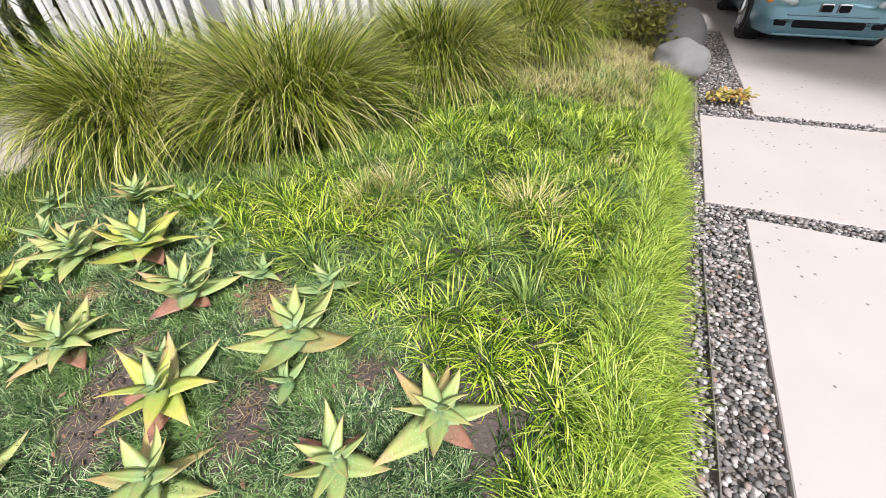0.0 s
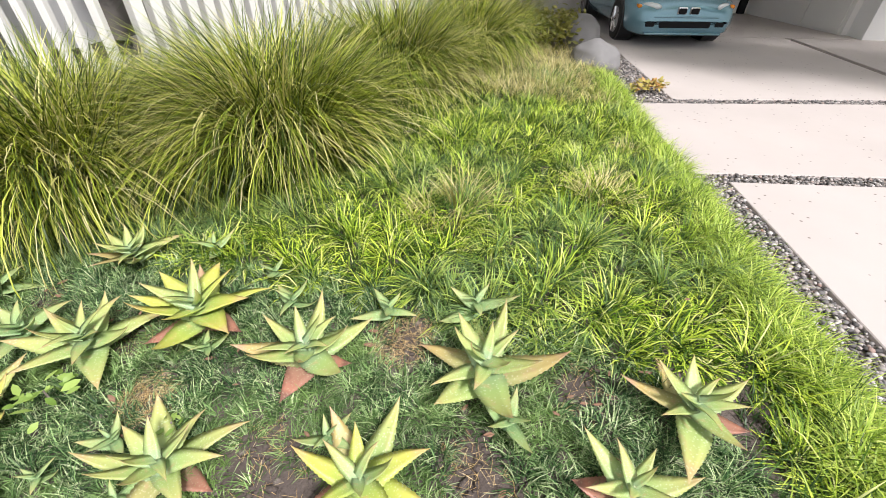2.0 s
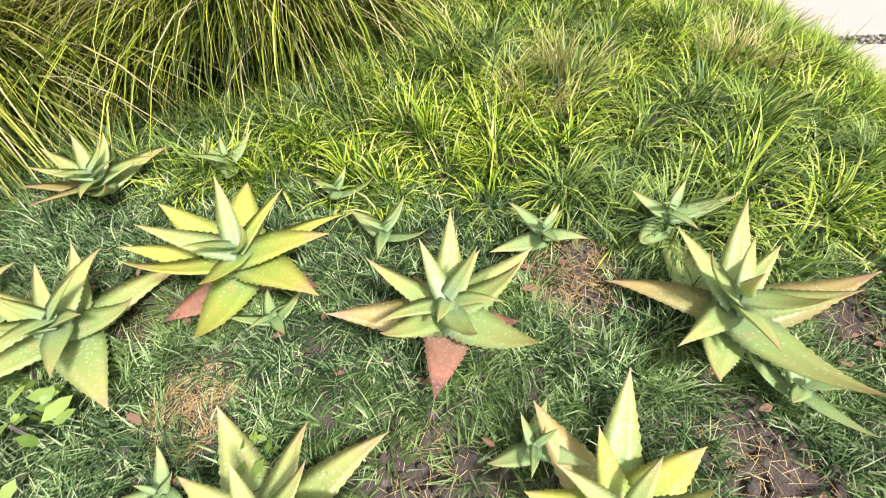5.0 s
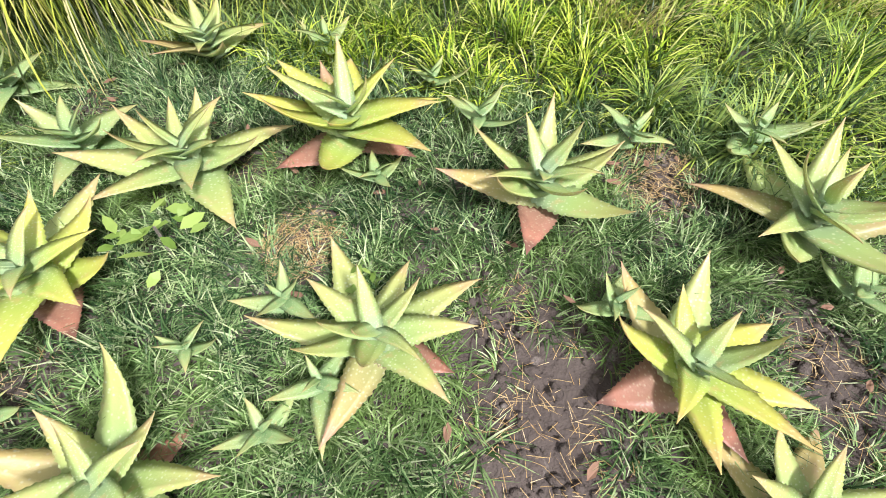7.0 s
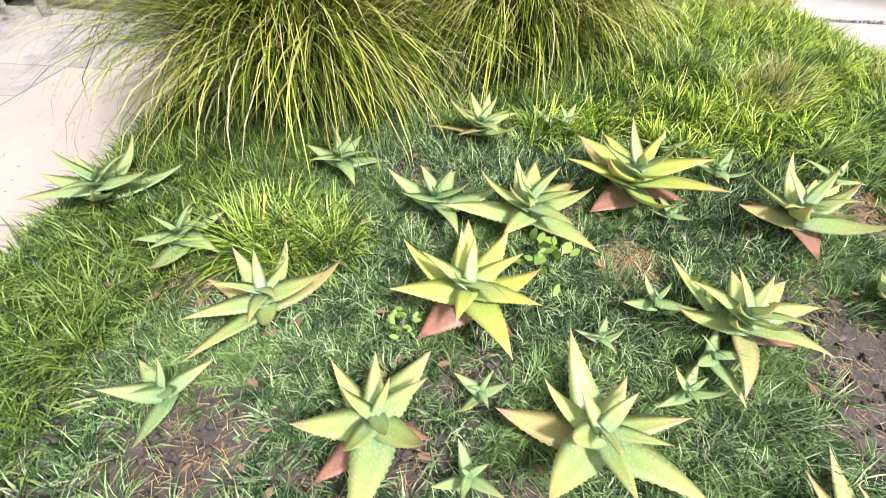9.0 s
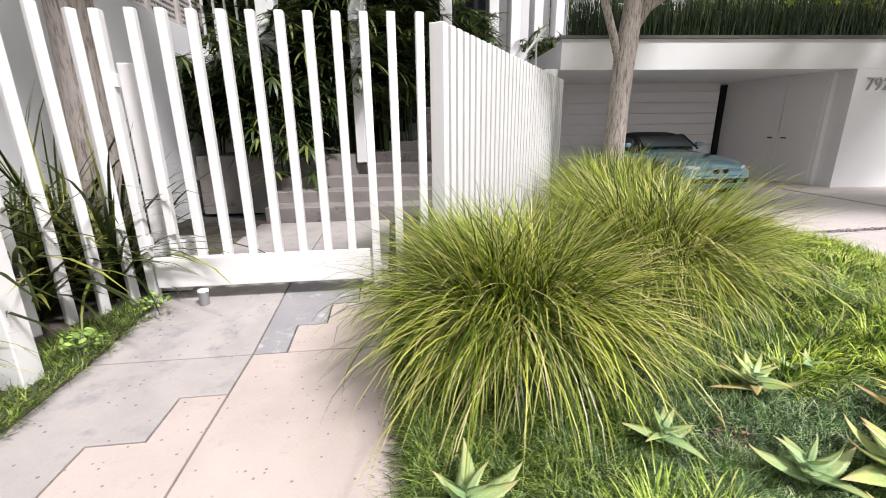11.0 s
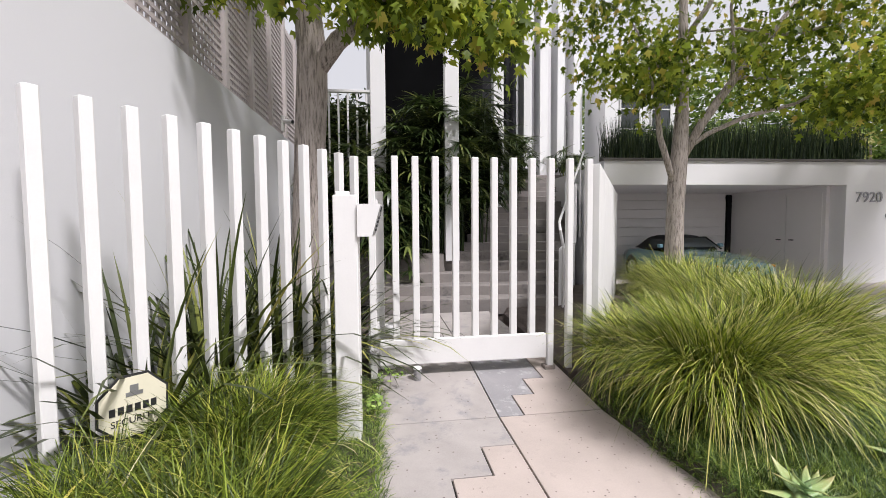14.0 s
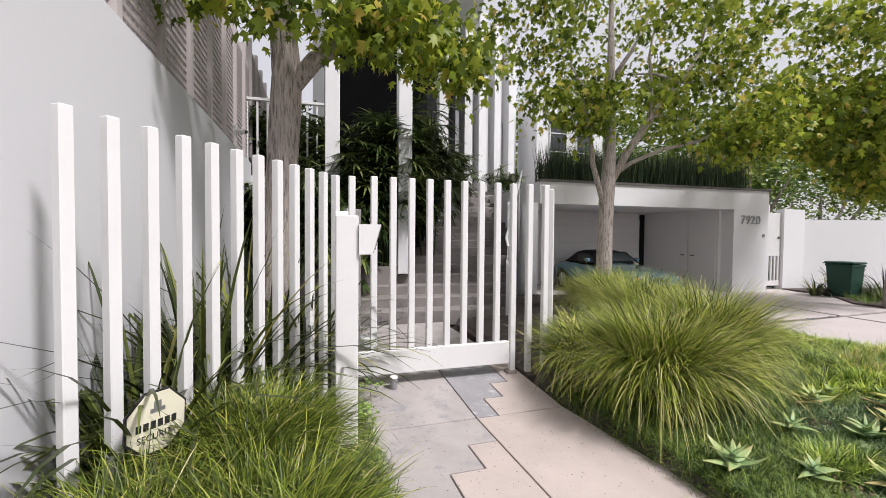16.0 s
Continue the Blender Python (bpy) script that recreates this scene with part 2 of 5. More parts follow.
def inside(x, y, poly):
    hit = np.zeros(len(x), bool)
    for (x0, y0), (x1, y1) in zip(poly, poly[1:] + poly[:1]):
        c = ((y0 > y) != (y1 > y))
        with np.errstate(divide="ignore", invalid="ignore"):
            hit ^= c & (x < (x1 - x0) * (y - y0) / (y1 - y0 + 1e-12) + x0)
    return hit


def scatter(poly, per_m2):
    xs, ys = [p[0] for p in poly], [p[1] for p in poly]
    n = int((max(xs) - min(xs)) * (max(ys) - min(ys)) * per_m2)
    x, y = RNG.uniform(min(xs), max(xs), n), RNG.uniform(min(ys), max(ys), n)
    k = inside(x, y, poly)
    return x[k], y[k]


def spaced(poly, gap):
    """Places spread evenly over a field, each a little off its grid point."""
    xs, ys = [p[0] for p in poly], [p[1] for p in poly]
    gx, gy = np.meshgrid(np.arange(min(xs), max(xs), gap), np.arange(min(ys), max(ys), gap * 0.87))
    gx = gx + (np.arange(gx.shape[0]) % 2)[:, None] * gap / 2
    x, y = (q.ravel() + RNG.uniform(-0.36, 0.36, q.size) * gap for q in (gx, gy))
    k = inside(x, y, poly)
    return x[k], y[k]


# the gate front and its path stand a little askew to the driveway
ENTRY = Matrix.Translation((0, -0.85, 0)) @ Matrix.Rotation(radians(3.5), 4, "Z") @ Matrix.Translation((0, 0.85, 0))


# ---- ground, path, driveway ----
def make_ground():
    bm = bmesh.new()
    bmesh.ops.create_grid(bm, x_segments=2, y_segments=2, size=400, matrix=Matrix.Translation((0, 0, -0.16)))
    tagged(link_bm("ground", bm, ROAD), "dark ground reaching to the horizon", "ground", kind="structure")
    xs, ys = np.linspace(0.76, 5.40, 72), np.linspace(-3.3, 5.4, 110)
    gx, gy = np.meshgrid(xs, ys)
    jit = 0.008 * np.sin(gx * 31 + gy * 17) + 0.006 * np.sin(gx * 53 - gy * 41)
    gz = bed_z(gx, gy) + jit
    v = np.stack([gx, gy, gz], -1).reshape(-1, 3)
    idx = np.arange(gx.size).reshape(gx.shape)
    a, b, c, d = idx[:-1, :-1].ravel(), idx[:-1, 1:].ravel(), idx[1:, 1:].ravel(), idx[1:, :-1].ravel()
    t = np.concatenate([np.stack([a, b, c], -1), np.stack([a, c, d], -1)])
    tagged(new("planting_bed", tris_mesh("planting_bed", v, t, SOIL, True)), "mounded dark soil bed with bare patches", "soil", kind="structure")
    v2 = prism_bm([(-2.6, -3.3), (-0.79, -3.3), (-0.94, -0.85), (-1.02, 0.3), (-1.02, 3.0), (-2.9, 3.0)], -0.16, -0.03)
    tagged(link_bm("side_bed", v2, SOIL), "dark soil bed behind the slatted fence", "soil", kind="structure")
    v3 = prism_bm([(0.84, -0.1), (2.6, -0.1), (5.4, 5.6), (2.4, 5.6), (0.84, 2.6)], -0.14, -0.02)
    tagged(link_bm("back_bed", v3, SOIL), "dark soil behind the fence", "soil", kind="structure")


make_ground()


def make_path():
    path = tagged(new("path"), "concrete entry path with saw-cut patches and dark joints", "path", kind="structure")
    path.matrix_basis = ENTRY

    def fall(bm):
        for v in bm.verts:
            v.co.z -= 0.085 * min(max((0.3 - v.co.y) / 1.1, 0), 1)
        return bm
    for pts in ([(-0.95, -3.3), (1.04, -3.3), (0.94, -2.2), (0.84, -0.8), (-0.95, -0.8)], [(-0.95, -0.8), (0.82, -0.8), (0.82, 0.3), (-0.95, 0.3)], [(-0.95, 0.3), (0.82, 0.3), (0.82, 2.72), (-0.95, 2.72)]):
        part("bedding", fall(prism_bm(pts, -0.15, -0.02)), JOINT, path)
    g = 0.006
    jy = -0.835
    rows = [
        (PAVE_GREY, [(-0.95, jy), (-g, jy), (-g, 0.30), (-0.95, 0.30)]),
        (PAVE_DARK, [(g, jy), (0.20, jy), (0.20, -0.50), (0.40, -0.50), (0.40, -0.20), (0.60, -0.20), (0.60, 0.30), (g, 0.30)]),
        (PAVE, [(0.212, jy), (0.85, jy), (0.85, 0.30), (0.612, 0.30), (0.612, -0.212), (0.412, -0.212), (0.412, -0.512), (0.212, -0.512)]),
        (PAVE_GREY, [(-0.95, -2.25), (-0.50, -2.25), (-0.50, -1.57), (-0.248, -1.57), (-0.248, -1.247), (-g, -1.247), (-g, jy - 0.013), (-0.95, jy - 0.013)]),
        (PAVE, [(-0.488, -2.25), (-g, -2.25), (-g, -1.259), (-0.236, -1.259), (-0.236, -1.582), (-0.488, -1.582)]),
        (PAVE, [(g, -2.25), (0.95, -2.25), (0.89, -1.5), (0.85, jy - 0.013), (g, jy - 0.013)]),
        (PAVE, [(-0.95, -3.3), (-g, -3.3), (-g, -2.262), (-0.95, -2.262)]),
        (PAVE, [(g, -3.3), (1.05, -3.3), (0.95, -2.262), (g, -2.262)]),
        (PAVE_GREY, [(-0.95, 0.312), (-g, 0.312), (-g, 2.70), (-0.95, 2.70)]),
        (PAVE_GREY, [(g, 0.312), (0.83, 0.312), (0.83, 2.70), (g, 2.70)]),
    ]
    for m, pts in rows:
        part("slab", fall(prism_bm(pts, -0.10, 0.0, 0.003)), m, path)
    walk_ = tagged(new("pavement"), "pale concrete street pavement", "pavement", kind="structure")
    for i in range(-2, 9):
        part("slab", prism_bm([(i * 1.5 + 0.006, -5.4), (i * 1.5 + 1.494, -5.4), (i * 1.5 + 1.494, -3.312), (i * 1.5 + 0.006, -3.312)], -0.155, -0.086, 0.004), PAVE, walk_)


make_path()


def make_driveway():
    d = tagged(new("driveway"), "pale concrete driveway slabs with gravel joints", "driveway", kind="structure")
    s = 0.10
    quads = [
        [(5.74, -3.28), (8.9, -3.28), (8.9, 0.33 - 0.28), (5.70, -0.10)],
        [(5.47, 0.02), (8.9, 0.24), (8.9, 2.02), (5.44, 1.66)],
        [(5.90, 1.86), (8.9, 2.17), (8.9, 5.62), (5.74, 5.62)],
        [(9.02, -3.28), (12.3, -3.28), (12.3, 0.28), (9.02, 0.06)],
        [(9.02, 0.25), (12.3, 0.45), (12.3, 2.36), (9.02, 2.03)],
        [(9.02, 2.18), (12.3, 2.5), (12.3, 5.62), (9.02, 5.62)],
    ]
    for q in quads:
        part("slab", prism_bm(q, -0.22, -0.10, 0.005), SLAB, d)
    part("carport_floor", prism_bm([(3.6, 5.63), (12.6, 5.63), (12.6, 8.8), (3.6, 8.8)], -0.2, -0.098), SLAB, d)
    tagged(link_bm("gravel_bed", prism_bm([(5.34, -3.28), (12.4, -3.28), (12.4, 5.62), (5.34, 5.62)], -0.2, -0.125), GRIT), "fine grit between the slabs", "gravel", kind="structure")


make_driveway()


# ---- fence, gate ----
def picket_bm(w, h, d=0.05):
    return box_bm(-w / 2, w / 2, -d / 2, d / 2, 0, h, bevel=0.006)


def make_gate():
    gate = tagged(new("gate"), "white painted wooden picket gate with a deep bottom rail", "gate")
    gate.matrix_basis = ENTRY
    n = 9
    for i in range(n):
        x = -0.755 + i * 0.189
        part("picket", box_bm(x - 0.031, x + 0.031, -0.03, 0.03, -0.02 if i == n - 1 else 0.28, 2.04, bevel=0.006), WHITE, gate)
    part("bottom_rail", box_bm(-0.915, 0.705, -0.045, 0.012, 0.095, 0.335, bevel=0.006), WHITE, gate)
    part("track_shoe", box_bm(0.69, 0.80, -0.05, 0.05, -0.03, 0.012, bevel=0.006), GRIT, gate, "small concrete block under the gate's end")
    hp = tagged(new("gate_post"), "white upright post the gate is hung from", "post")
    hp.matrix_basis = ENTRY
    part("post", box_bm(-0.998, -0.936, -0.035, 0.035, -0.03, 2.03, bevel=0.006), WHITE, hp)
    for z in (0.42, 1.55):
        part("hinge", box_bm(-0.938, -0.912, -0.022, 0.022, z, z + 0.09, bevel=0.004), WHITE, hp)
    return gate


make_gate()


def make_fence(name, start, end, count, label, w=0.062, h=2.05, d=0.062, turn=None):
    f = tagged(new(name), label, "fence")
    if turn:
        f.matrix_basis = turn
    a = math.atan2(end[1] - start[1], end[0] - start[0])
    me = None
    for i in range(count):
        u = i / max(count - 1, 1)
        x, y = start[0] + (end[0] - start[0]) * u, start[1] + (end[1] - start[1]) * u
        if me is None:
            ob = part("picket", picket_bm(w, h, d), WHITE, f)
            me = ob.data
        else:
            ob = new("picket", me)
            ob.parent = f
        ob.matrix_basis = pose(x, y, -0.03, 0, 0, math.degrees(a))
    return f


make_fence("slatted_fence", (-1.12, -0.008), (-2.414, -1.80), 12, "white upright slats of a wooden fence before a stucco wall", h=2.06, turn=ENTRY)
make_fence("short_fence", (0.946, -0.017), (1.146, -0.013), 2, "two white fence slats beside the gate", h=2.07, turn=ENTRY)
make_fence("long_fence", (1.24, 0.26), (3.45, 4.2), 34, "long white slatted fence running back behind tall grasses", 0.085, 2.05, 0.125)

# ---- house, walls ----
def wall(name, pts, z0, z1, m, label, cat="wall"):
    return tagged(link_bm(name, prism_bm(pts, z0, z1), m), label, cat, kind="structure")


def wx(y):
    return -2.645 - 0.04 * y


wall("wall_west", [(wx(-6) - 0.25, -6), (wx(-6), -6), (wx(5.28), 5.28), (wx(5.28) - 0.25, 5.28)], -0.15, 2.95, WALL_STUCCO, "tall plain pale grey stucco boundary wall")
# carport
wall("carport_beam", [(3.9, 5.6), (11.42, 5.6), (11.42, 6.0), (3.9, 6.0)], 2.34, 2.90, STUCCO, "white stucco beam over the carport", "beam")
wall("carport_roof", [(3.9, 6.0), (11.42, 6.0), (11.42, 10.5), (3.9, 10.5)], 2.36, 2.84, STUCCO, "flat carport roof", "roof")
wall("coping", [(3.85, 5.56), (11.46, 5.56), (11.46, 5.75), (3.85, 5.75)], 2.902, 2.96, ROOFEDGE, "thin dark coping along the carport roof", "coping")
wall("carport_pillar", [(10.12, 5.6), (11.42, 5.6), (11.42, 6.0), (10.12, 6.0)], -0.2, 2.338, STUCCO, "white stucco pillar with house number", "wall")
wall("carport_side", [(10.02, 6.002), (10.2, 6.002), (9.7, 8.55), (9.52, 8.55)], -0.2, 2.358, GREY_STUCCO, "grey carport side wall with flush doors", "wall")
wall("carport_back", [(3.7, 8.55), (9.9, 8.55), (9.9, 8.7), (3.7, 8.7)], -0.2, 2.358, GREY_STUCCO, "wall at the back of the carport", "wall")
wall("carport_west", [(3.6, 5.6), (3.85, 5.6), (3.85, 8.55), (3.6, 8.55)], -0.2, 2.358, STUCCO, "carport west wall", "wall")


def make_stairs():
    st = tagged(new("stairs"), "worn grey concrete stairs rising beside white columns", "stairs", kind="structure")
    r, g, y0 = 0.172, 0.42, 2.92
    for k in range(18):
        y = y0 + k * g
        left = -1.2 if k < 4 else 0.10 + 0.44 * (y - 4.2)
        right = 1.78 + 0.44 * (y - 2.74)
        part("step", box_bm(left, right, y, y + g + (0.05 if k < 17 else 1.6), -0.1 if k < 4 else (k - 2) * r, (k + 1) * r, bevel=0.012), STEP, st)


make_stairs()


def make_column(x, y, z0, w, d, h):
    return tagged(link_bm("column", box_bm(x - w / 2, x + w / 2, y - d / 2, y + d / 2, z0, h, bevel=0.01), STUCCO), "tall thin white house column beside the stairs", "column", "columns beside the stairs", "structure")


for x, y, z in ((-1.22, 4.15, 0.72), (0.16, 4.15, 0.72), (1.74, 7.3, 1.86), (3.22, 9.9, 3.06), (3.98, 10.6, 3.1), (4.84, 11.3, 3.1), (5.72, 12.0, 3.1)):
    make_column(x, y, z, 0.27, 0.7 if z > 3 else 0.30, 9.5)
wall("planter", [(-2.6, 4.02), (-0.02, 4.02), (1.6, 7.6), (-2.6, 7.6)], -0.1, 0.86, STEP, "grey concrete planter below the columns", "planter")
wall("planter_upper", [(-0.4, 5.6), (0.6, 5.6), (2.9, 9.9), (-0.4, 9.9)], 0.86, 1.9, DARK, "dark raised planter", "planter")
# wall coloured near-black in place of the shade behind the palms
wall("house_recess", [(-1.6, 8.2), (1.5, 8.2), (3.6, 12.4), (-1.6, 12.4)], 0.8, 9.5, DARK, "recessed house wall with its deep shade put into the colour", "wall")
wall("house_upper", [(3.3, 12.3), (6.2, 12.3), (6.2, 13.0), (3.3, 13.0)], 2.9, 9.5, STUCCO, "white upper house wall", "wall")
wall("house_east", [(6.6, 11.2), (9.6, 11.2), (9.6, 13.0), (6.6, 13.0)], 2.7, 7.4, STUCCO, "white upper house wall above the carport", "wall")
wall("wall_back", [(-6, 14), (20, 14), (20, 14.3), (-6, 14.3)], -0.2, 4.0, STUCCO, "plain white wall behind the house", "wall")
# slab added out of view to keep sun and sky off the recess
wall("unseen_shade_roof", [(-1.7, 3.9), (2.2, 3.9), (3.2, 8.6), (-1.7, 8.6)], 8.2, 8.5, STUCCO, "unseen flat white roof added to shade the recess", "roof")


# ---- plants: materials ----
# meadow: dark stops and clump put gap shade into colour, patch its grey sheen
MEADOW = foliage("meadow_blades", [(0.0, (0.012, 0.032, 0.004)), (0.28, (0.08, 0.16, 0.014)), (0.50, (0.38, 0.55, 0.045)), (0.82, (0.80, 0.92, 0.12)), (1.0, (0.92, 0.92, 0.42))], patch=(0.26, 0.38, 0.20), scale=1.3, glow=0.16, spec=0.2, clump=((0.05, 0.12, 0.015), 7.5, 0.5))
DRYGRASS = foliage("drying_blades", [(0.0, (0.18, 0.20, 0.05)), (0.5, (0.60, 0.53, 0.21)), (1.0, (0.86, 0.74, 0.46))], glow=0.2)
# mondo: near-black stops and clump tone stand for shade between the blades
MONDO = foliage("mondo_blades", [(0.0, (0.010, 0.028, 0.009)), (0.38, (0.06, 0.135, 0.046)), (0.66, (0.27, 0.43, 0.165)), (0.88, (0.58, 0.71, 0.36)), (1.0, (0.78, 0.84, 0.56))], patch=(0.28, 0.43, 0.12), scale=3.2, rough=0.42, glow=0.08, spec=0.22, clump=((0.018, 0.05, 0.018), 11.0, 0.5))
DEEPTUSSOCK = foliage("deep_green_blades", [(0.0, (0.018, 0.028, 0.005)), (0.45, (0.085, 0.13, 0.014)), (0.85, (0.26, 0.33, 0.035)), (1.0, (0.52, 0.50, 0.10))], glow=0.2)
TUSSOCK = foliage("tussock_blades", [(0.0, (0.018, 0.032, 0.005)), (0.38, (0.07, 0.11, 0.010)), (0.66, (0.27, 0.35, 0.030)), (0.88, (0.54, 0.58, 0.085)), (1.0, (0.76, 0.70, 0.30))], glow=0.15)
STRAWBLADE = foliage("straw_blades", [(0.0, (0.44, 0.42, 0.12)), (0.5, (0.62, 0.57, 0.22)), (1.0, (0.78, 0.70, 0.42))], glow=0.25)
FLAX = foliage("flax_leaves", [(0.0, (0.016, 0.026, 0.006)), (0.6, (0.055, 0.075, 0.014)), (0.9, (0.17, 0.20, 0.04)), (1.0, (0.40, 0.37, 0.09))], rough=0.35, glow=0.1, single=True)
GOLDFLAX = foliage("golden_strap_leaves", [(0.0, (0.24, 0.30, 0.05)), (0.6, (0.46, 0.48, 0.08)), (1.0, (0.66, 0.56, 0.14))], rough=0.35, glow=0.2, single=True)
# dark copy of the blade colours, with the shade low in the grass painted in
UNDERGRASS = foliage("shade_coloured_blades", [(0.0, (0.012, 0.03, 0.006)), (0.6, (0.04, 0.09, 0.018)), (1.0, (0.12, 0.20, 0.04))], glow=0.1)
BRIGHTGRASS = foliage("bright_tuft_blades", [(0.0, (0.05, 0.10, 0.015)), (0.5, (0.38, 0.54, 0.07)), (1.0, (0.70, 0.78, 0.20))], glow=0.2)
WEEDLEAF = foliage("single_weed_leaf", [(0.0, (0.16, 0.28, 0.05)), (1.0, (0.42, 0.56, 0.15))], glow=0.25, single=True)
GOLDWEED = foliage("succulent_leaf", [(0.0, (0.34, 0.32, 0.08)), (0.6, (0.56, 0.44, 0.13)), (1.0, (0.60, 0.28, 0.12))], glow=0.15, single=True)
PALM = foliage("palm_leaflets", [(0.0, (0.02, 0.036, 0.012)), (0.7, (0.075, 0.115, 0.03)), (1.0, (0.24, 0.27, 0.08))], rough=0.3, glow=0.15)
REED = foliage("reed_stems", [(0.0, (0.01, 0.02, 0.01)), (0.6, (0.025, 0.045, 0.018)), (1.0, (0.07, 0.09, 0.035))], glow=0.1)
TREELEAF = foliage("maple_leaves", [(0.0, (0.05, 0.085, 0.012)), (0.5, (0.22, 0.295, 0.032)), (0.9, (0.48, 0.54, 0.065)), (1.0, (0.62, 0.46, 0.11))], glow=0.52)
FARLEAF = foliage("far_leaves", [(0.0, (0.07, 0.12, 0.03)), (0.6, (0.16, 0.25, 0.05)), (1.0, (0.32, 0.40, 0.10))], glow=0.42)
GOLDLEAF = foliage("golden_leaves", [(0.0, (0.20, 0.21, 0.05)), (0.6, (0.34, 0.33, 0.09)), (1.0, (0.48, 0.44, 0.17))], glow=0.35)
DEADLEAF = surface("dead_leaf", (0.33, 0.20, 0.13), (0.20, 0.10, 0.07), 0.8, big=20, fine=90, bump=0.3)
EDGEGRASS = foliage("path_edge_blades", [(0.0, (0.02, 0.045, 0.01)), (0.5, (0.11, 0.18, 0.03)), (1.0, (0.40, 0.50, 0.11))], glow=0.2)
STRAW = foliage("dry_needles", [(0.0, (0.38, 0.24, 0.10)), (0.6, (0.58, 0.41, 0.19)), (1.0, (0.72, 0.58, 0.36))], glow=0.1)


def stuff(name, v, t, m, label, cat, smooth=False):
    return tagged(new(name, tris_mesh(name, v, t, m, smooth)), label, cat, kind="stuff")


def tufts(cx, cy, per, spread, length, width, lean, droop, segs=3, zf=bed_z):
    """Blades gathered in tufts round the given places."""
    n = len(cx)
    k = np.repeat(np.arange(n), per)
    az = RNG.uniform(0, 2 * math.pi, len(k))
    rad = spread * np.sqrt(RNG.uniform(0, 1, len(k)))
    x, y = cx[k] + rad * np.cos(az), cy[k] + rad * np.sin(az)
    size = RNG.uniform(0.68, 1.22, n)[k]
    tilt = RNG.normal(0, 0.22, (n, 2))[k]
    az2 = az + RNG.normal(0, 0.7, len(k))
    ln = size * RNG.uniform(*length, len(k))
    le = np.clip(lean * np.sqrt(RNG.uniform(0, 1, len(k))) + tilt[:, 0] * np.cos(az) + tilt[:, 1] * np.sin(az), 0.02, 1.45)
    return blades(np.stack([x, y, zf(x, y) - 0.01], -1), az2, ln, RNG.uniform(*width, len(k)), le, RNG.uniform(droop * 0.5, droop * 1.2, len(k)), segs)


MEADOW_POLY = [(1.35, -1.45), (1.95, -1.55), (2.75, -1.76), (3.55, -1.86), (4.04, -2.0), (4.45, -2.08), (4.78, -2.12), (4.80, -2.42), (4.62, -2.62), (4.66, -3.1), (5.24, -3.12), (5.27, -1.5), (5.25, 2.1), (4.95, 2.5), (4.3, 2.2), (3.0, 0.6), (1.6, -0.7)]
DRY_POLY = [(3.4, 0.7), (5.0, 0.9), (5.15, 2.6), (4.9, 4.2), (4.1, 3.6)]


def make_meadow():
    x, y = spaced(MEADOW_POLY, 0.162)
    k = ~(inside(x, y, DRY_POLY) & (RNG.uniform(0, 1, len(x)) < 0.72))
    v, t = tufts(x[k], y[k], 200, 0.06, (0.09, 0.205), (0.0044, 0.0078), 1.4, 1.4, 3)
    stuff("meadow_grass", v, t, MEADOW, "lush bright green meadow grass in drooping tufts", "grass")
    # short dark blades fill the gaps, their shade put into the colour
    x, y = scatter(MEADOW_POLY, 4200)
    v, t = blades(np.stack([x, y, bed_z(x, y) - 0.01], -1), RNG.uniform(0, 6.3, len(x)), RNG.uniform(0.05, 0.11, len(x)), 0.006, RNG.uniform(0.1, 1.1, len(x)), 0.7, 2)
    stuff("under_grass", v, t, UNDERGRASS, "short blades coloured dark for shade below the meadow grass", "grass")
    x, y = spaced(DRY_POLY, 0.15)
    v, t = tufts(x, y, 70, 0.09, (0.10, 0.22), (0.0035, 0.0055), 0.9, 1.3, 3)
    stuff("drying_grass", v, t, DRYGRASS, "yellowing dry tufts of grass", "grass")
    x = np.array([3.85, 3.72, 4.55, 4.2, 4.9])
    y = np.array([-1.2, -1.35, -1.05, 0.2, -0.2])
    v, t = tufts(x, y, 170, 0.10, (0.13, 0.24), (0.0035, 0.005), 0.8, 1.1, 3)
    stuff("bleached_grass", v, t, DRYGRASS, "bleached straw-coloured tufts in the meadow grass", "grass")
    x, y = scatter([(5.06, -3.1), (5.30, -3.1), (5.28, -1.7), (5.22, -1.3), (5.24, 2.0), (5.08, 2.2)], 300)
    v, t = tufts(x, y, 90, 0.06, (0.11, 0.21), (0.004, 0.006), 0.95, 1.3, 3)
    stuff("edge_grass", v, t, BRIGHTGRASS, "bright green grass hanging over the gravel edge", "grass")


BARE = [(3.70, -2.07, 0.13), (2.90, -2.36, 0.10), (1.75, -2.97, 0.16), (1.55, -2.5, 0.10), (3.44, -2.74, 0.17), (4.02, -2.55, 0.14), (3.35, -2.46, 0.08), (4.3, -2.2, 0.11), (2.45, -2.72, 0.09), (2.2, -1.98, 0.07), (3.95, -2.45, 0.09), (1.62, -2.50, 0.13), (1.84, -2.94, 0.14), (3.50, -2.62, 0.20), (2.58, -3.02, 0.11), (2.32, -2.90, 0.10), (2.12, -3.0, 0.08), (2.72, -2.14, 0.10), (4.3, -2.75, 0.14)]


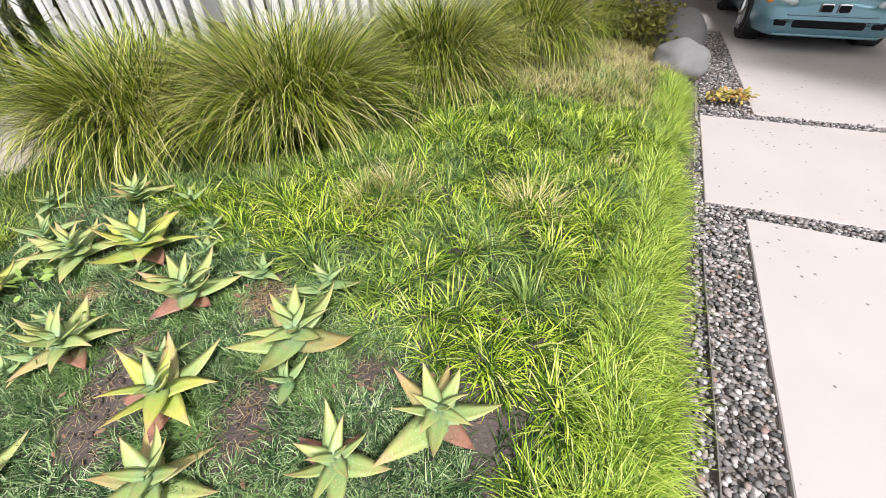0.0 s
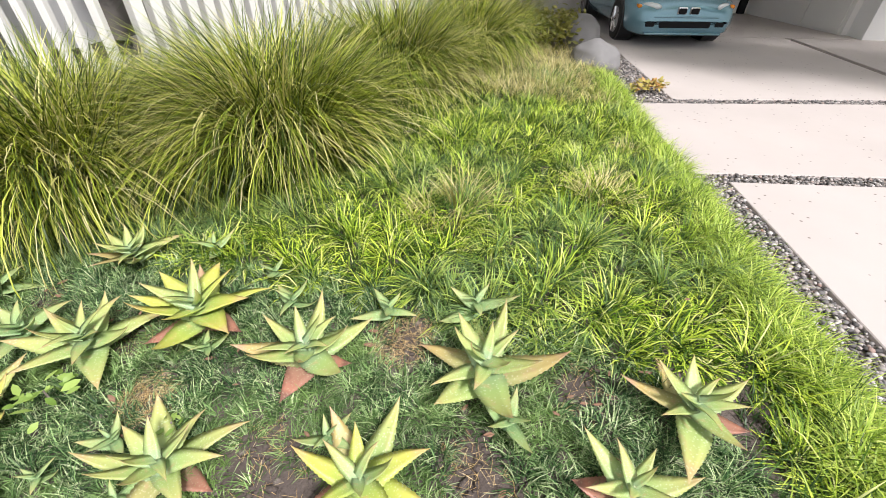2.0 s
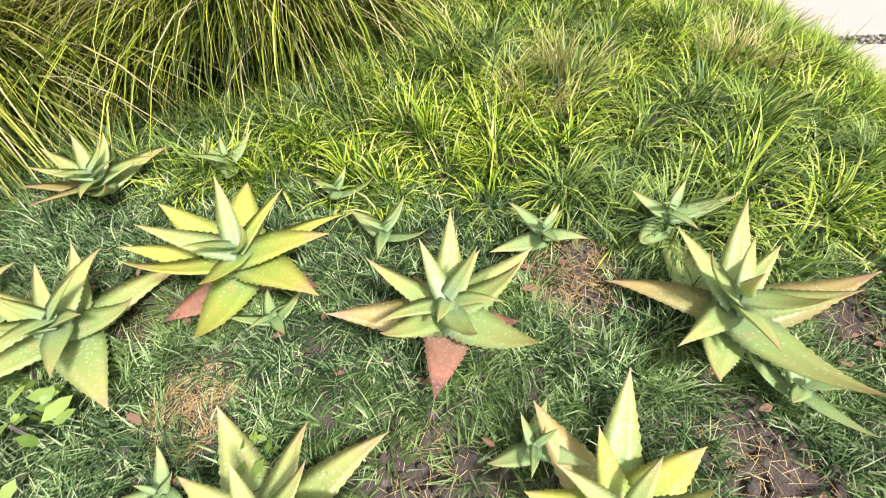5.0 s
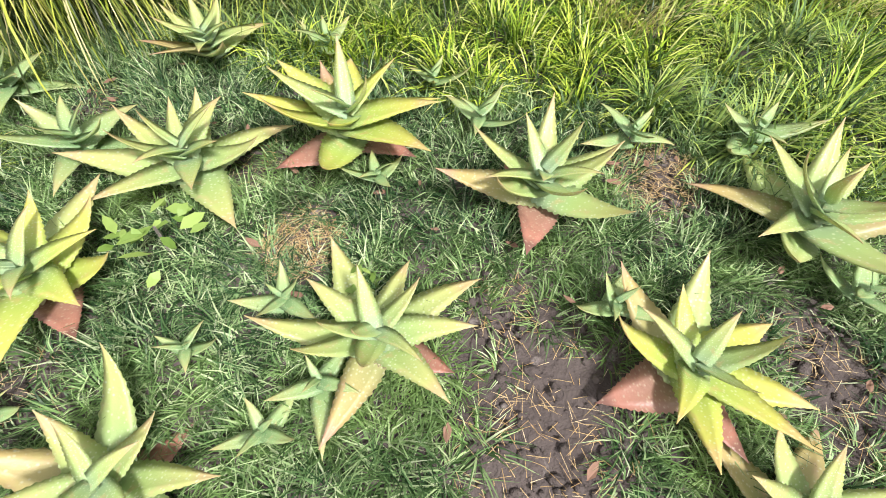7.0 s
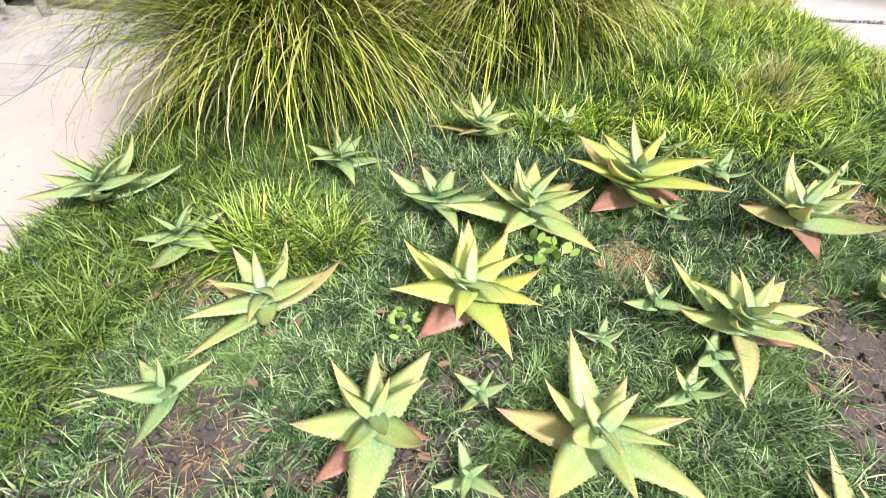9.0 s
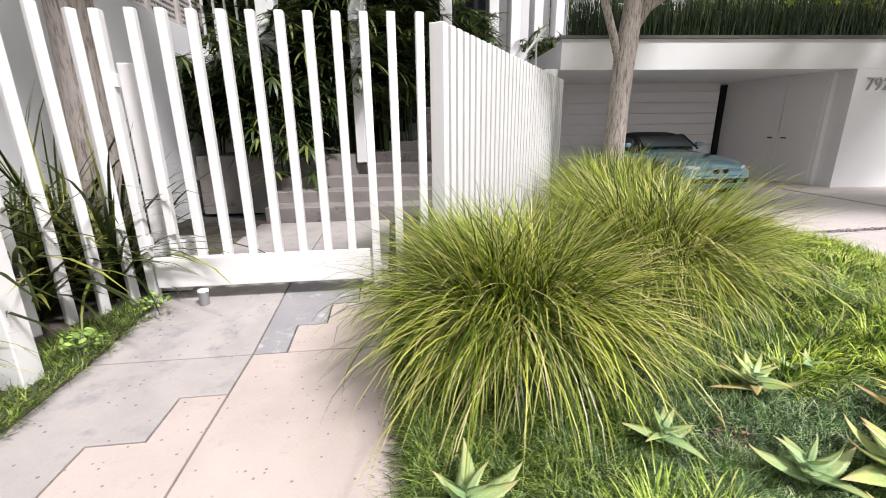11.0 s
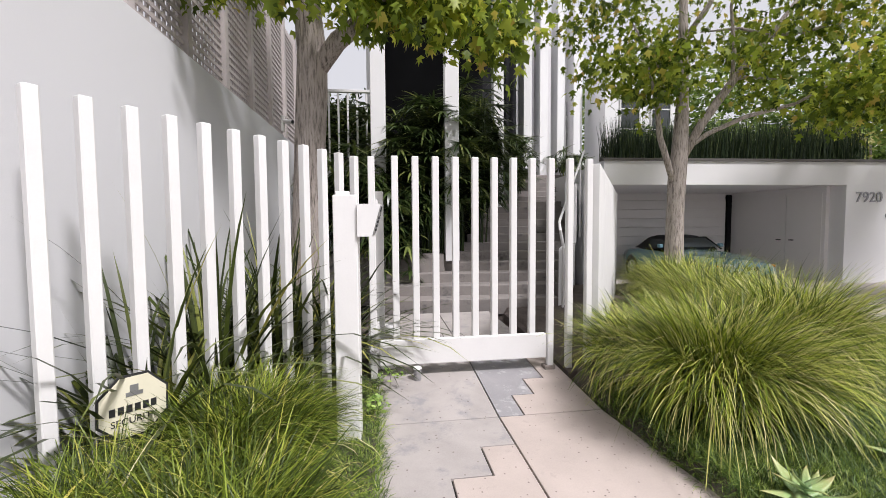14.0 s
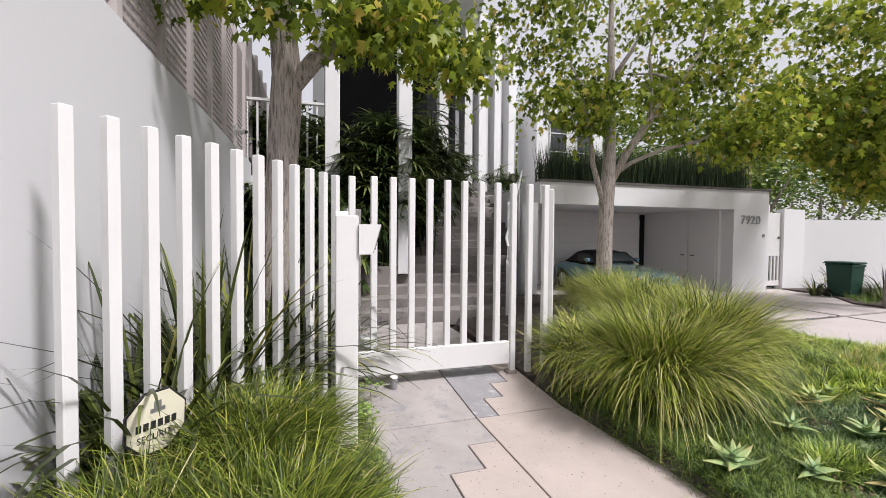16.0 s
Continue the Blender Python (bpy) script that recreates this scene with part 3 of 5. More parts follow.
def make_mondo():
    poly = [(0.88, -1.2), (1.35, -1.40), (1.95, -1.50), (2.75, -1.72), (3.55, -1.82), (4.04, -1.96), (4.5, -2.08), (4.8, -2.42), (4.75, -3.12), (1.12, -3.12), (0.98, -2.3)]
    x, y = spaced(poly, 0.046)
    k = np.ones(len(x), bool)
    for bx, by, br in BARE:
        d = np.hypot(x - bx, y - by) / br
        k &= RNG.uniform(0, 1, len(x)) < np.clip(d - 0.35, 0, 1)
    lush = np.array([noise.noise((a * 2.3, b * 2.3, 4.0)) for a, b in zip(x, y)])
    k &= (lush > -0.62 + 0.18 * RNG.normal(0, 1, len(x))) & ((x > 1.55) | (RNG.uniform(0, 1, len(x)) < 0.35))
    x, y, lush = x[k], y[k], lush[k]
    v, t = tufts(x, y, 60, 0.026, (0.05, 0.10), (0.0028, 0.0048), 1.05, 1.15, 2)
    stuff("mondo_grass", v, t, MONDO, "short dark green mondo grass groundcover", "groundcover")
    x, y = spaced([(0.83, -0.3), (1.4, -0.9), (2.1, -1.6), (1.75, -2.2), (1.35, -3.2), (1.05, -3.2), (0.93, -2.3), (0.88, -1.6)], 0.066)
    v, t = tufts(x, y, 60, 0.045, (0.07, 0.15), (0.0038, 0.006), 1.15, 1.2, 3)
    stuff("path_edge_grass", v, t, EDGEGRASS, "fresh green low grass along the path edge", "grass")
    tuft = tagged(new("grass_tuft"), "round bright green tuft of grass among aloes", "grass")
    tx, ty = np.array([1.90, 1.80, 1.98, 1.88, 2.0, 1.76]), np.array([-2.30, -2.24, -2.26, -2.38, -2.36, -2.34])
    # inner foliage uses the dark blade colours as shade inside the tuft
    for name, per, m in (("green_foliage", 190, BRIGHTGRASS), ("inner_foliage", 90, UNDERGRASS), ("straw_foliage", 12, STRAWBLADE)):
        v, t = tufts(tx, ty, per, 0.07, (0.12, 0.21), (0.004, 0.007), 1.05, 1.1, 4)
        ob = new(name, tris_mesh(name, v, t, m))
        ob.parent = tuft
    xs, ys = [], []
    for bx, by, br in BARE:
        n = int({(2.90, -2.36): 5200, (3.70, -2.07): 3600}.get((bx, by), 700) * br)
        a, r = RNG.uniform(0, 6.3, n), br * 0.9 * np.sqrt(RNG.uniform(0, 1, n))
        xs.append(bx + r * np.cos(a))
        ys.append(by + r * np.sin(a))
    x, y = np.concatenate(xs), np.concatenate(ys)
    v, t = blades(np.stack([x, y, bed_z(x, y) + 0.012], -1), RNG.uniform(0, 6.3, len(x)), RNG.uniform(0.02, 0.06, len(x)), 0.0013, RNG.uniform(1.25, 1.55, len(x)), 0.15, 2)
    stuff("dry_straw", v, t, STRAW, "loose dry straw on bare soil", "straw")
    bm = bmesh.new()
    bmesh.ops.create_icosphere(bm, subdivisions=1, radius=0.5)
    base = np.array([q.co[:] for q in bm.verts])
    tri = np.array([[q.index for q in f.verts] for f in bm.faces])
    bm.free()
    n = 60 * len(BARE)
    k = np.repeat(np.arange(len(BARE)), 60)
    bare = np.array(BARE)[k]
    a, r = RNG.uniform(0, 6.3, n), bare[:, 2] * np.sqrt(RNG.uniform(0, 1, n))
    x, y = bare[:, 0] + r * np.cos(a), bare[:, 1] + r * np.sin(a)
    size = (RNG.uniform(0.05, 0.17, n) ** 2)[:, None] * RNG.uniform([0.8, 0.8, 0.4], [1.5, 1.3, 0.9], (n, 3))
    p = base[None] * size[:, None] * RNG.uniform(0.75, 1.25, (n, len(base), 1))
    v = (p + np.stack([x, y, bed_z(x, y) + 0.006], -1)[:, None]).reshape(-1, 3)
    t = (tri[None] + (np.arange(n) * len(base))[:, None, None]).reshape(-1, 3)
    stuff("soil_clods", v, t, SOIL, "crumbling clods of soil on bare patches", "soil")


make_meadow()
make_mondo()


def make_tussock(x, y, z, height, reach, count, label, green=None, wide=1.0):
    top = tagged(new("tussock_grass"), label, "ornamental grass", "tall grass clumps")
    top.location = (x, y, z)
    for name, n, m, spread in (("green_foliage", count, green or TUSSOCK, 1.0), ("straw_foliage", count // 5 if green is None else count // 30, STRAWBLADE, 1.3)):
        az = RNG.uniform(0, 2 * math.pi, n)
        u = RNG.uniform(0, 1, n)
        r = 0.24 * reach * np.sqrt(RNG.uniform(0, 1, n))
        base = np.stack([r * np.cos(az), r * np.sin(az), 0 * r - 0.02], -1)
        k = RNG.integers(0, 46, n)
        lock_az, lock_le, lock_dr = RNG.uniform(0, 2 * math.pi, 46), RNG.uniform(0.0, 0.66, 46), RNG.uniform(0.9, 2.4, 46)
        loose = RNG.uniform(0, 1, n) < 0.33
        az = np.where(loose, az + RNG.normal(0, 0.6, n), lock_az[k] + RNG.normal(0, 0.15, n))
        lean = np.where(loose, 0.55 * u * spread, lock_le[k] * spread) + RNG.normal(0.04, 0.09, n)
        droop = np.where(loose, RNG.uniform(0.5, 2.6, n), lock_dr[k] + RNG.normal(0, 0.3, n))
        ln = height * RNG.uniform(0.75, 1.45, n) * (0.95 + 0.3 * np.clip(lean, 0, 1))
        v, t = blades(base, az, ln, wide * RNG.uniform(0.0055, 0.0115, n), np.clip(lean, 0.0, 1.2), np.clip(droop, 0.2, 3.0), 8, 0.9, 1.7)
        v[:, 2] = np.maximum(v[:, 2], 0.015)
        ob = new(name, tris_mesh(name, v, t, m))
        ob.parent = top
    return top


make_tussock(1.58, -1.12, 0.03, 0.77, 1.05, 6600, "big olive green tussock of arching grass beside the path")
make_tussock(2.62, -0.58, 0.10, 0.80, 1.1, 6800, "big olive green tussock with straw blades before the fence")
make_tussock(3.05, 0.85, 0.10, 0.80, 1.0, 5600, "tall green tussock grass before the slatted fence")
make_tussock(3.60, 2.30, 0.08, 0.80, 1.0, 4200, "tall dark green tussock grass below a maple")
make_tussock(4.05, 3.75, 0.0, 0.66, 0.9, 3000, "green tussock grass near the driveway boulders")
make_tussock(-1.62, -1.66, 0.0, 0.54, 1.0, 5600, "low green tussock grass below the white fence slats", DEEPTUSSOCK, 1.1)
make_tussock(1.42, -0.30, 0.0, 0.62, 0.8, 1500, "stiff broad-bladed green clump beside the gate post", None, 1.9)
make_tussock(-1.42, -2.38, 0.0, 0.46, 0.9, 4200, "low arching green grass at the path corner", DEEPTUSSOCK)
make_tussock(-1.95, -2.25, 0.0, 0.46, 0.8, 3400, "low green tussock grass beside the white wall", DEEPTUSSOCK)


# ---- aloes ----
def leaf_material(name, heart, body, tip, spot):
    m, n, l = nodes_of(name)
    p = n["Principled BSDF"]
    tc = n.new("ShaderNodeTexCoord").outputs["Object"]
    sep = n.new("ShaderNodeSeparateXYZ")
    l.new(tc, sep.inputs[0])
    rnd = n.new("ShaderNodeObjectInfo").outputs["Random"]
    add = n.new("ShaderNodeMath")
    add.operation = "MULTIPLY_ADD"
    l.new(rnd, add.inputs[0])
    add.inputs[1].default_value = 0.18
    l.new(sep.outputs[0], add.inputs[2])
    col = ramp(n, l, add.outputs[0], [(0.05, heart), (0.42, body), (0.86, (body[0] * 1.3, body[1] * 1.02, body[2])), (0.97, tip)])
    vor = n.new("ShaderNodeTexVoronoi")
    vor.inputs["Scale"].default_value = 26
    l.new(tc, vor.inputs["Vector"])
    dots = ramp(n, l, vor.outputs["Distance"], [(0.16, (0.75, 0.75, 0.75)), (0.34, (0, 0, 0))])
    col = mixc(n, l, dots, col, spot)
    blot = noise_node(n, l, tc, 6, 4)
    col = mixc(n, l, ramp(n, l, blot, [(0.56, (0, 0, 0)), (0.72, (0.6, 0.6, 0.6))]), col, tip)
    l.new(col, p.inputs["Base Color"])
    p.inputs["Roughness"].default_value = 0.42
    p.inputs["Subsurface Weight"].default_value = 0.0
    t = n.new("ShaderNodeBsdfTranslucent")
    l.new(col, t.inputs["Color"])
    x = n.new("ShaderNodeMixShader")
    x.inputs[0].default_value = 0.15
    l.new(p.outputs[0], x.inputs[1])
    l.new(t.outputs[0], x.inputs[2])
    l.new(x.outputs[0], n["Material Output"].inputs[0])
    bp = n.new("ShaderNodeBump")
    bp.inputs["Strength"].default_value, bp.inputs["Distance"].default_value = 0.2, 0.005
    l.new(noise_node(n, l, tc, 30, 4), bp.inputs["Height"])
    l.new(bp.outputs[0], p.inputs["Normal"])
    return m


ALOE = leaf_material("aloe_leaf", (0.33, 0.47, 0.28), (0.41, 0.54, 0.19), (0.58, 0.46, 0.22), (0.64, 0.71, 0.44))
ALOE_YELLOW = leaf_material("sunlit_aloe_leaf", (0.36, 0.50, 0.24), (0.49, 0.60, 0.13), (0.68, 0.52, 0.20), (0.68, 0.73, 0.38))
ALOE_GREEN = leaf_material("young_aloe_leaf", (0.20, 0.34, 0.15), (0.33, 0.48, 0.19), (0.50, 0.46, 0.20), (0.56, 0.66, 0.42))
ALOE_BROWN = leaf_material("mottled_aloe_leaf", (0.34, 0.42, 0.17), (0.44, 0.42, 0.17), (0.56, 0.36, 0.22), (0.62, 0.60, 0.38))
ALOE_RED = leaf_material("withered_aloe_leaf", (0.33, 0.30, 0.15), (0.37, 0.21, 0.15), (0.25, 0.12, 0.09), (0.50, 0.38, 0.27))


def aloe_leaf_mesh(name, m, curl, seed):
    """One unit-long fleshy leaf along +x: channelled above, rounded below, toothed at the margins, curling by curl radians."""
    rg = random.Random(seed)
    bm = bmesh.new()
    n = 31
    rows = []
    for i in range(n):
        u = i / (n - 1)
        w = 0.215 * (1 - u ** 1.75) ** 1.12 * (0.80 + 0.20 * min(u / 0.3, 1.0))
        w = max(w, 0.004)
        tooth = 1 + (rg.uniform(0.06, 0.13) if i % 2 and 0 < i < n - 1 else -0.015)
        a = curl * u * u
        x = u * math.cos(a * 0.5)
        z = u * math.sin(a * 0.5)
        side = 0.02 * math.sin(u * 3 + seed)
        th = 0.05 * (1 - u) ** 0.7 + 0.004
        lift = 0.09 * w
        rows.append([bm.verts.new((x, -w * tooth + side, z + lift)), bm.verts.new((x, -0.35 * w + side, z - 0.05 * w)), bm.verts.new((x, 0.35 * w + side, z - 0.05 * w)), bm.verts.new((x, w * tooth + side, z + lift)), bm.verts.new((x, 0.5 * w + side, z - th)), bm.verts.new((x, -0.5 * w + side, z - th))])
    for p, q in zip(rows, rows[1:]):
        for k in range(6):
            bm.faces.new((p[k], q[k], q[(k + 1) % 6], p[(k + 1) % 6]))
    bm.faces.new(rows[-1])
    bmesh.ops.recalc_face_normals(bm, faces=bm.faces)
    me = bpy.data.meshes.new(name)
    bm.to_mesh(me)
    bm.free()
    me.polygons.foreach_set("use_smooth", [True] * len(me.polygons))
    me.materials.append(m)
    return me


LEAVES = {m.name: [aloe_leaf_mesh("leaf", m, c, i) for i, c in enumerate((-0.35, -0.1, 0.25, 0.5))] for m in (ALOE, ALOE_YELLOW, ALOE_GREEN, ALOE_BROWN, ALOE_RED)}


def make_aloe(x, y, size, seed, young=False, count=13, label="yellow-green spotted aloe rosette with orange-tipped leaves"):
    rg = random.Random(seed)
    z = float(bed_z(x, y))
    top = tagged(new("aloe"), label, "aloe", "aloes in the bed")
    top.location = (x, y, z + 0.02)
    turn = rg.uniform(0, 6.3)
    warm = rg.random() < 0.35
    for i in range(count):
        u = i / (count - 1)
        az = turn + i * 2.39996 + rg.uniform(-0.2, 0.2)
        tilt = 9 + 33 * u ** 1.8 + rg.uniform(-6, 8)
        ln = size * (1.06 - 0.60 * u ** 1.1) * rg.uniform(0.82, 1.1)
        wd = ln * rg.uniform(0.8, 1.05) * (1.0 if u < 0.7 else 0.85)
        kind = ALOE_GREEN if young else (ALOE_YELLOW if warm and 2 < i < count - 4 else ALOE)
        if not young and i < 5 and rg.random() < 0.4:
            kind, tilt = ALOE_BROWN, tilt - 4
        if not young and i < 3 and rg.random() < 0.27:
            kind, tilt, ln = ALOE_RED, rg.uniform(-3, 5), ln * 0.66
        ob = new("leaf", LEAVES[kind.name][rg.randrange(4)])
        ob.parent = top
        ob.matrix_basis = Matrix.Translation((0, 0, 0.025 + 0.085 * u * size / 0.25)) @ Euler((0, 0, az)).to_matrix().to_4x4() @ Euler((rg.uniform(-0.25, 0.25), -radians(tilt), 0)).to_matrix().to_4x4() @ Matrix.Diagonal((ln, wd, ln, 1))
    return top


for i, (x, y, s, n) in enumerate(((2.45, -1.77, 0.24, 12), (2.95, -2.07, 0.35, 15), (2.60, -2.22, 0.30, 13), (3.41, -2.21, 0.29, 15), (3.12, -2.58, 0.28, 14), (2.42, -2.54, 0.29, 14), (1.89, -2.59, 0.25, 11), (2.23, -2.87, 0.27, 12), (2.72, -2.86, 0.28, 12), (3.99, -2.21, 0.32, 13), (4.60, -2.27, 0.27, 12), (3.68, -2.57, 0.29, 13), (4.38, -2.51, 0.24, 11), (3.86, -2.77, 0.27, 12), (3.26, -3.05, 0.25, 10))):
    make_aloe(x, y, s * 0.86, 100 + i, count=n + 2)
for i, (x, y, s, n) in enumerate(((1.95, -1.98, 0.17, 9), (2.31, -2.19, 0.20, 9), (1.56, -2.38, 0.17, 10), (1.19, -2.19, 0.24, 11), (1.74, -2.84, 0.15, 7))):
    make_aloe(x, y, s, 200 + i, True, n, "young grey-green aloe rosette on bare soil")
for i, (x, y, s) in enumerate(((3.64, -2.0, 0.13), (2.78, -1.68, 0.15), (3.26, -1.98, 0.13), (3.12, -1.82, 0.11), (3.04, -2.2, 0.10), (3.56, -2.46, 0.11), (4.07, -2.36, 0.13), (2.46, -2.78, 0.09), (2.95, -2.75, 0.10), (2.76, -2.63, 0.08), (2.92, -2.52, 0.10), (3.03, -2.66, 0.11), (3.95, -1.95, 0.16), (2.44, -2.95, 0.10))):
    make_aloe(x, y, s, 300 + i, True, 6, "small green aloe pup in the groundcover")


# ---- leaves in masses ----
LEAF = np.array([(0, 0, 0), (0.28, -0.42, -0.04), (0.45, -0.16, 0.02), (0.78, -0.34, -0.06), (0.66, -0.10, 0.02), (1.0, 0.0, -0.10), (0.66, 0.10, 0.02), (0.78, 0.34, -0.06), (0.45, 0.16, 0.02), (0.28, 0.42, -0.04)])
LEAF_T = np.array([(0, 1, 2), (0, 2, 4), (2, 3, 4), (0, 4, 6), (4, 5, 6), (0, 6, 8), (6, 7, 8), (0, 8, 9)])
OVAL = np.array([(0, 0, 0), (0.35, -0.26, 0.04), (0.75, -0.2, 0.0), (1.0, 0, -0.06), (0.75, 0.2, 0.0), (0.35, 0.26, 0.04)])
OVAL_T = np.array([(0, 1, 2), (0, 2, 3), (0, 3, 4), (0, 4, 5)])


def leaf_mass(pos, size, form=LEAF, tri=LEAF_T, droop=0.35):
    n = len(pos)
    az, el, ro = RNG.uniform(0, 6.283, n), RNG.normal(-droop, 0.45, n), RNG.normal(0, 0.6, n)
    d = np.stack([np.cos(az) * np.cos(el), np.sin(az) * np.cos(el), np.sin(el)], -1)
    s0 = np.stack([-np.sin(az), np.cos(az), 0 * az], -1)
    u0 = np.cross(d, s0)
    s = s0 * np.cos(ro)[:, None] + u0 * np.sin(ro)[:, None]
    u = np.cross(d, s)
    sz = (size * RNG.uniform(0.65, 1.2, n))[:, None, None]
    v = pos[:, None] + sz * (form[None, :, 0:1] * d[:, None] + form[None, :, 1:2] * s[:, None] + form[None, :, 2:3] * u[:, None])
    t = (tri[None] + (np.arange(n) * len(form))[:, None, None]).reshape(-1, 3)
    return v.reshape(-1, 3), t


def cloud(centres, per, sigma):
    k = np.repeat(np.arange(len(centres)), per)
    return np.asarray(centres)[k] + RNG.normal(0, 1, (len(k), 3)) * np.array(sigma)


def ball(n, c, r, low=-1.0):
    d = RNG.normal(0, 1, (n * 3, 3))
    d /= np.linalg.norm(d, axis=1)[:, None]
    d = d[d[:, 2] > low][:n]
    return np.array(c) + d * np.array(r) * RNG.uniform(0.35, 1.0, (len(d), 1)) ** 0.6


def make_tree(name, trunk, radii, limbs, centres, per, sigma, size, label, leaf=TREELEAF, at=(0, 0, 0)):
    t = tagged(new(name), label, "tree", "maple trees" if name == "maple_tree" else "")
    t.location = at
    part("trunk", add_tube(bmesh.new(), trunk, radii, 14), BARK, t, smooth=True)
    for pts, rr in limbs:
        part("limb", add_tube(bmesh.new(), pts, rr, 8), BARK, t, smooth=True)
    v, tr = leaf_mass(cloud(centres, per, sigma), size, droop=0.85)
    part_me = tris_mesh("crown", v, tr, leaf)
    ob = new("crown", part_me)
    ob.parent = t
    return t


def twigs(limb_ends, n, spread):
    """Thin twigs out of limb ends, with leaf places along them."""
    ends = []
    for e in limb_ends:
        for _ in range(n):
            d = Vector((random.gauss(0, 1), random.gauss(0, 1), random.gauss(0.1, 0.7)))
            ends.append(tuple(Vector(e) + d * spread))
    return ends


# right-hand maple before the carport
cR = np.concatenate([ball(190, (4.6, 3.0, 5.7), (3.0, 2.5, 2.3), -0.6), ball(26, (3.1, 2.5, 3.75), (0.9, 0.8, 0.42)), ball(52, (6.2, 2.4, 4.0), (1.7, 1.2, 0.9)), ball(26, (6.6, 2.0, 3.2), (0.6, 0.7, 0.4)), ball(5, (3.4, 2.5, 3.25), (0.25, 0.3, 0.2))])
make_tree("maple_tree", [(4.0, 2.78, -0.36), (3.99, 2.78, 0.5), (4.0, 2.78, 1.3), (4.03, 2.8, 1.9), (4.08, 2.82, 2.38), (4.13, 2.85, 3.2), (4.15, 2.9, 4.4), (4.2, 3.0, 6.0)], [0.19, 0.155, 0.14, 0.145, 0.135, 0.10, 0.08, 0.04],
          [([(3.98, 2.78, 1.75), (3.80, 2.72, 2.2), (3.62, 2.66, 2.6), (3.52, 2.6, 3.1), (3.3, 2.5, 3.7)], [0.05, 0.055, 0.05, 0.04, 0.015]),
           ([(4.10, 2.80, 2.25), (4.45, 2.75, 2.9), (4.95, 2.7, 3.6), (5.5, 2.6, 4.3), (5.9, 2.5, 4.9)], [0.075, 0.075, 0.065, 0.05, 0.02]),
           ([(4.12, 2.78, 2.4), (4.5, 2.7, 2.68), (5.1, 2.6, 2.95), (5.9, 2.5, 3.15), (6.5, 2.3, 3.5)], [0.04, 0.04, 0.035, 0.028, 0.01]),
           ([(4.14, 2.86, 3.3), (3.7, 2.9, 3.9), (3.3, 3.0, 4.6)], [0.05, 0.04, 0.015]),
           ([(4.95, 2.7, 3.6), (5.4, 3.0, 3.75), (6.2, 3.2, 3.8)], [0.035, 0.03, 0.012]),
           ([(4.9, 2.7, 3.5), (4.86, 2.6, 4.0), (4.7, 2.5, 4.7), (4.75, 2.4, 5.4)], [0.035, 0.032, 0.025, 0.01]),
           ([(5.5, 2.6, 4.3), (5.1, 2.8, 4.5), (4.6, 3.1, 4.55)], [0.03, 0.025, 0.01]),
           ([(5.5, 2.6, 4.3), (6.1, 2.5, 4.35), (6.9, 2.4, 4.6)], [0.04, 0.03, 0.01]),
           ([(5.85, 2.52, 4.85), (6.2, 2.7, 5.5), (6.3, 2.8, 6.2)], [0.03, 0.024, 0.01]),
           ([(4.16, 2.9, 4.3), (4.7, 3.0, 5.0), (5.3, 3.2, 5.9)], [0.05, 0.04, 0.012])],
          cR, 36, (0.24, 0.24, 0.17), 0.155, "grey-barked maple with spreading limbs and lobed green leaves", at=(-0.06, 0.2, 0.26))
# left-hand maple behind the slatted fence
cL = np.concatenate([ball(80, (-1.3, 0.6, 5.2), (2.0, 1.6, 1.4), -0.7), ball(26, (-0.45, 0.1, 3.62), (0.65, 0.5, 0.36)), ball(16, (-1.8, -0.1, 3.75), (0.5, 0.5, 0.3)), ball(12, (0.4, 0.5, 3.6), (0.4, 0.4, 0.3))])
make_tree("maple_tree", [(-1.66, 0.66, -0.05), (-1.62, 0.64, 0.6), (-1.56, 0.62, 1.8), (-1.50, 0.60, 2.8), (-1.48, 0.58, 3.2), (-1.56, 0.58, 4.2), (-1.6, 0.6, 5.4)], [0.22, 0.18, 0.16, 0.165, 0.155, 0.12, 0.05],
          [([(-1.48, 0.58, 3.0), (-1.2, 0.52, 3.35), (-0.85, 0.45, 3.6), (-0.5, 0.4, 4.2), (-0.2, 0.3, 4.8)], [0.10, 0.10, 0.085, 0.06, 0.02]),
           ([(-0.85, 0.45, 3.6), (-0.6, 0.2, 3.7), (-0.3, -0.05, 3.65)], [0.03, 0.02, 0.008])],
          cL, 32, (0.19, 0.19, 0.14), 0.165, "maple trunk with lobed bright green leaves behind the fence", at=(-0.2, 0.12, 0))
# maple past the driveway
cT = np.concatenate([ball(210, (11.0, 2.2, 5.2), (3.0, 2.4, 2.5), -0.85), ball(50, (9.1, 2.2, 3.8), (1.3, 0.9, 0.9)), ball(44, (10.6, 2.2, 3.0), (1.1, 0.8, 0.5))])
make_tree("maple_tree", [(11.3, 2.5, -0.15), (11.32, 2.5, 1.2), (11.36, 2.5, 2.6), (11.3, 2.6, 4.2), (11.2, 2.7, 5.8)], [0.24, 0.19, 0.18, 0.12, 0.04],
          [([(11.34, 2.5, 2.2), (10.7, 2.4, 2.9), (9.9, 2.3, 3.4)], [0.09, 0.07, 0.02]), ([(11.36, 2.5, 2.7), (11.9, 2.6, 3.6), (12.4, 2.6, 4.6)], [0.09, 0.06, 0.02])],
          cT, 30, (0.24, 0.24, 0.16), 0.19, "shady maple past the driveway beside a white wall")


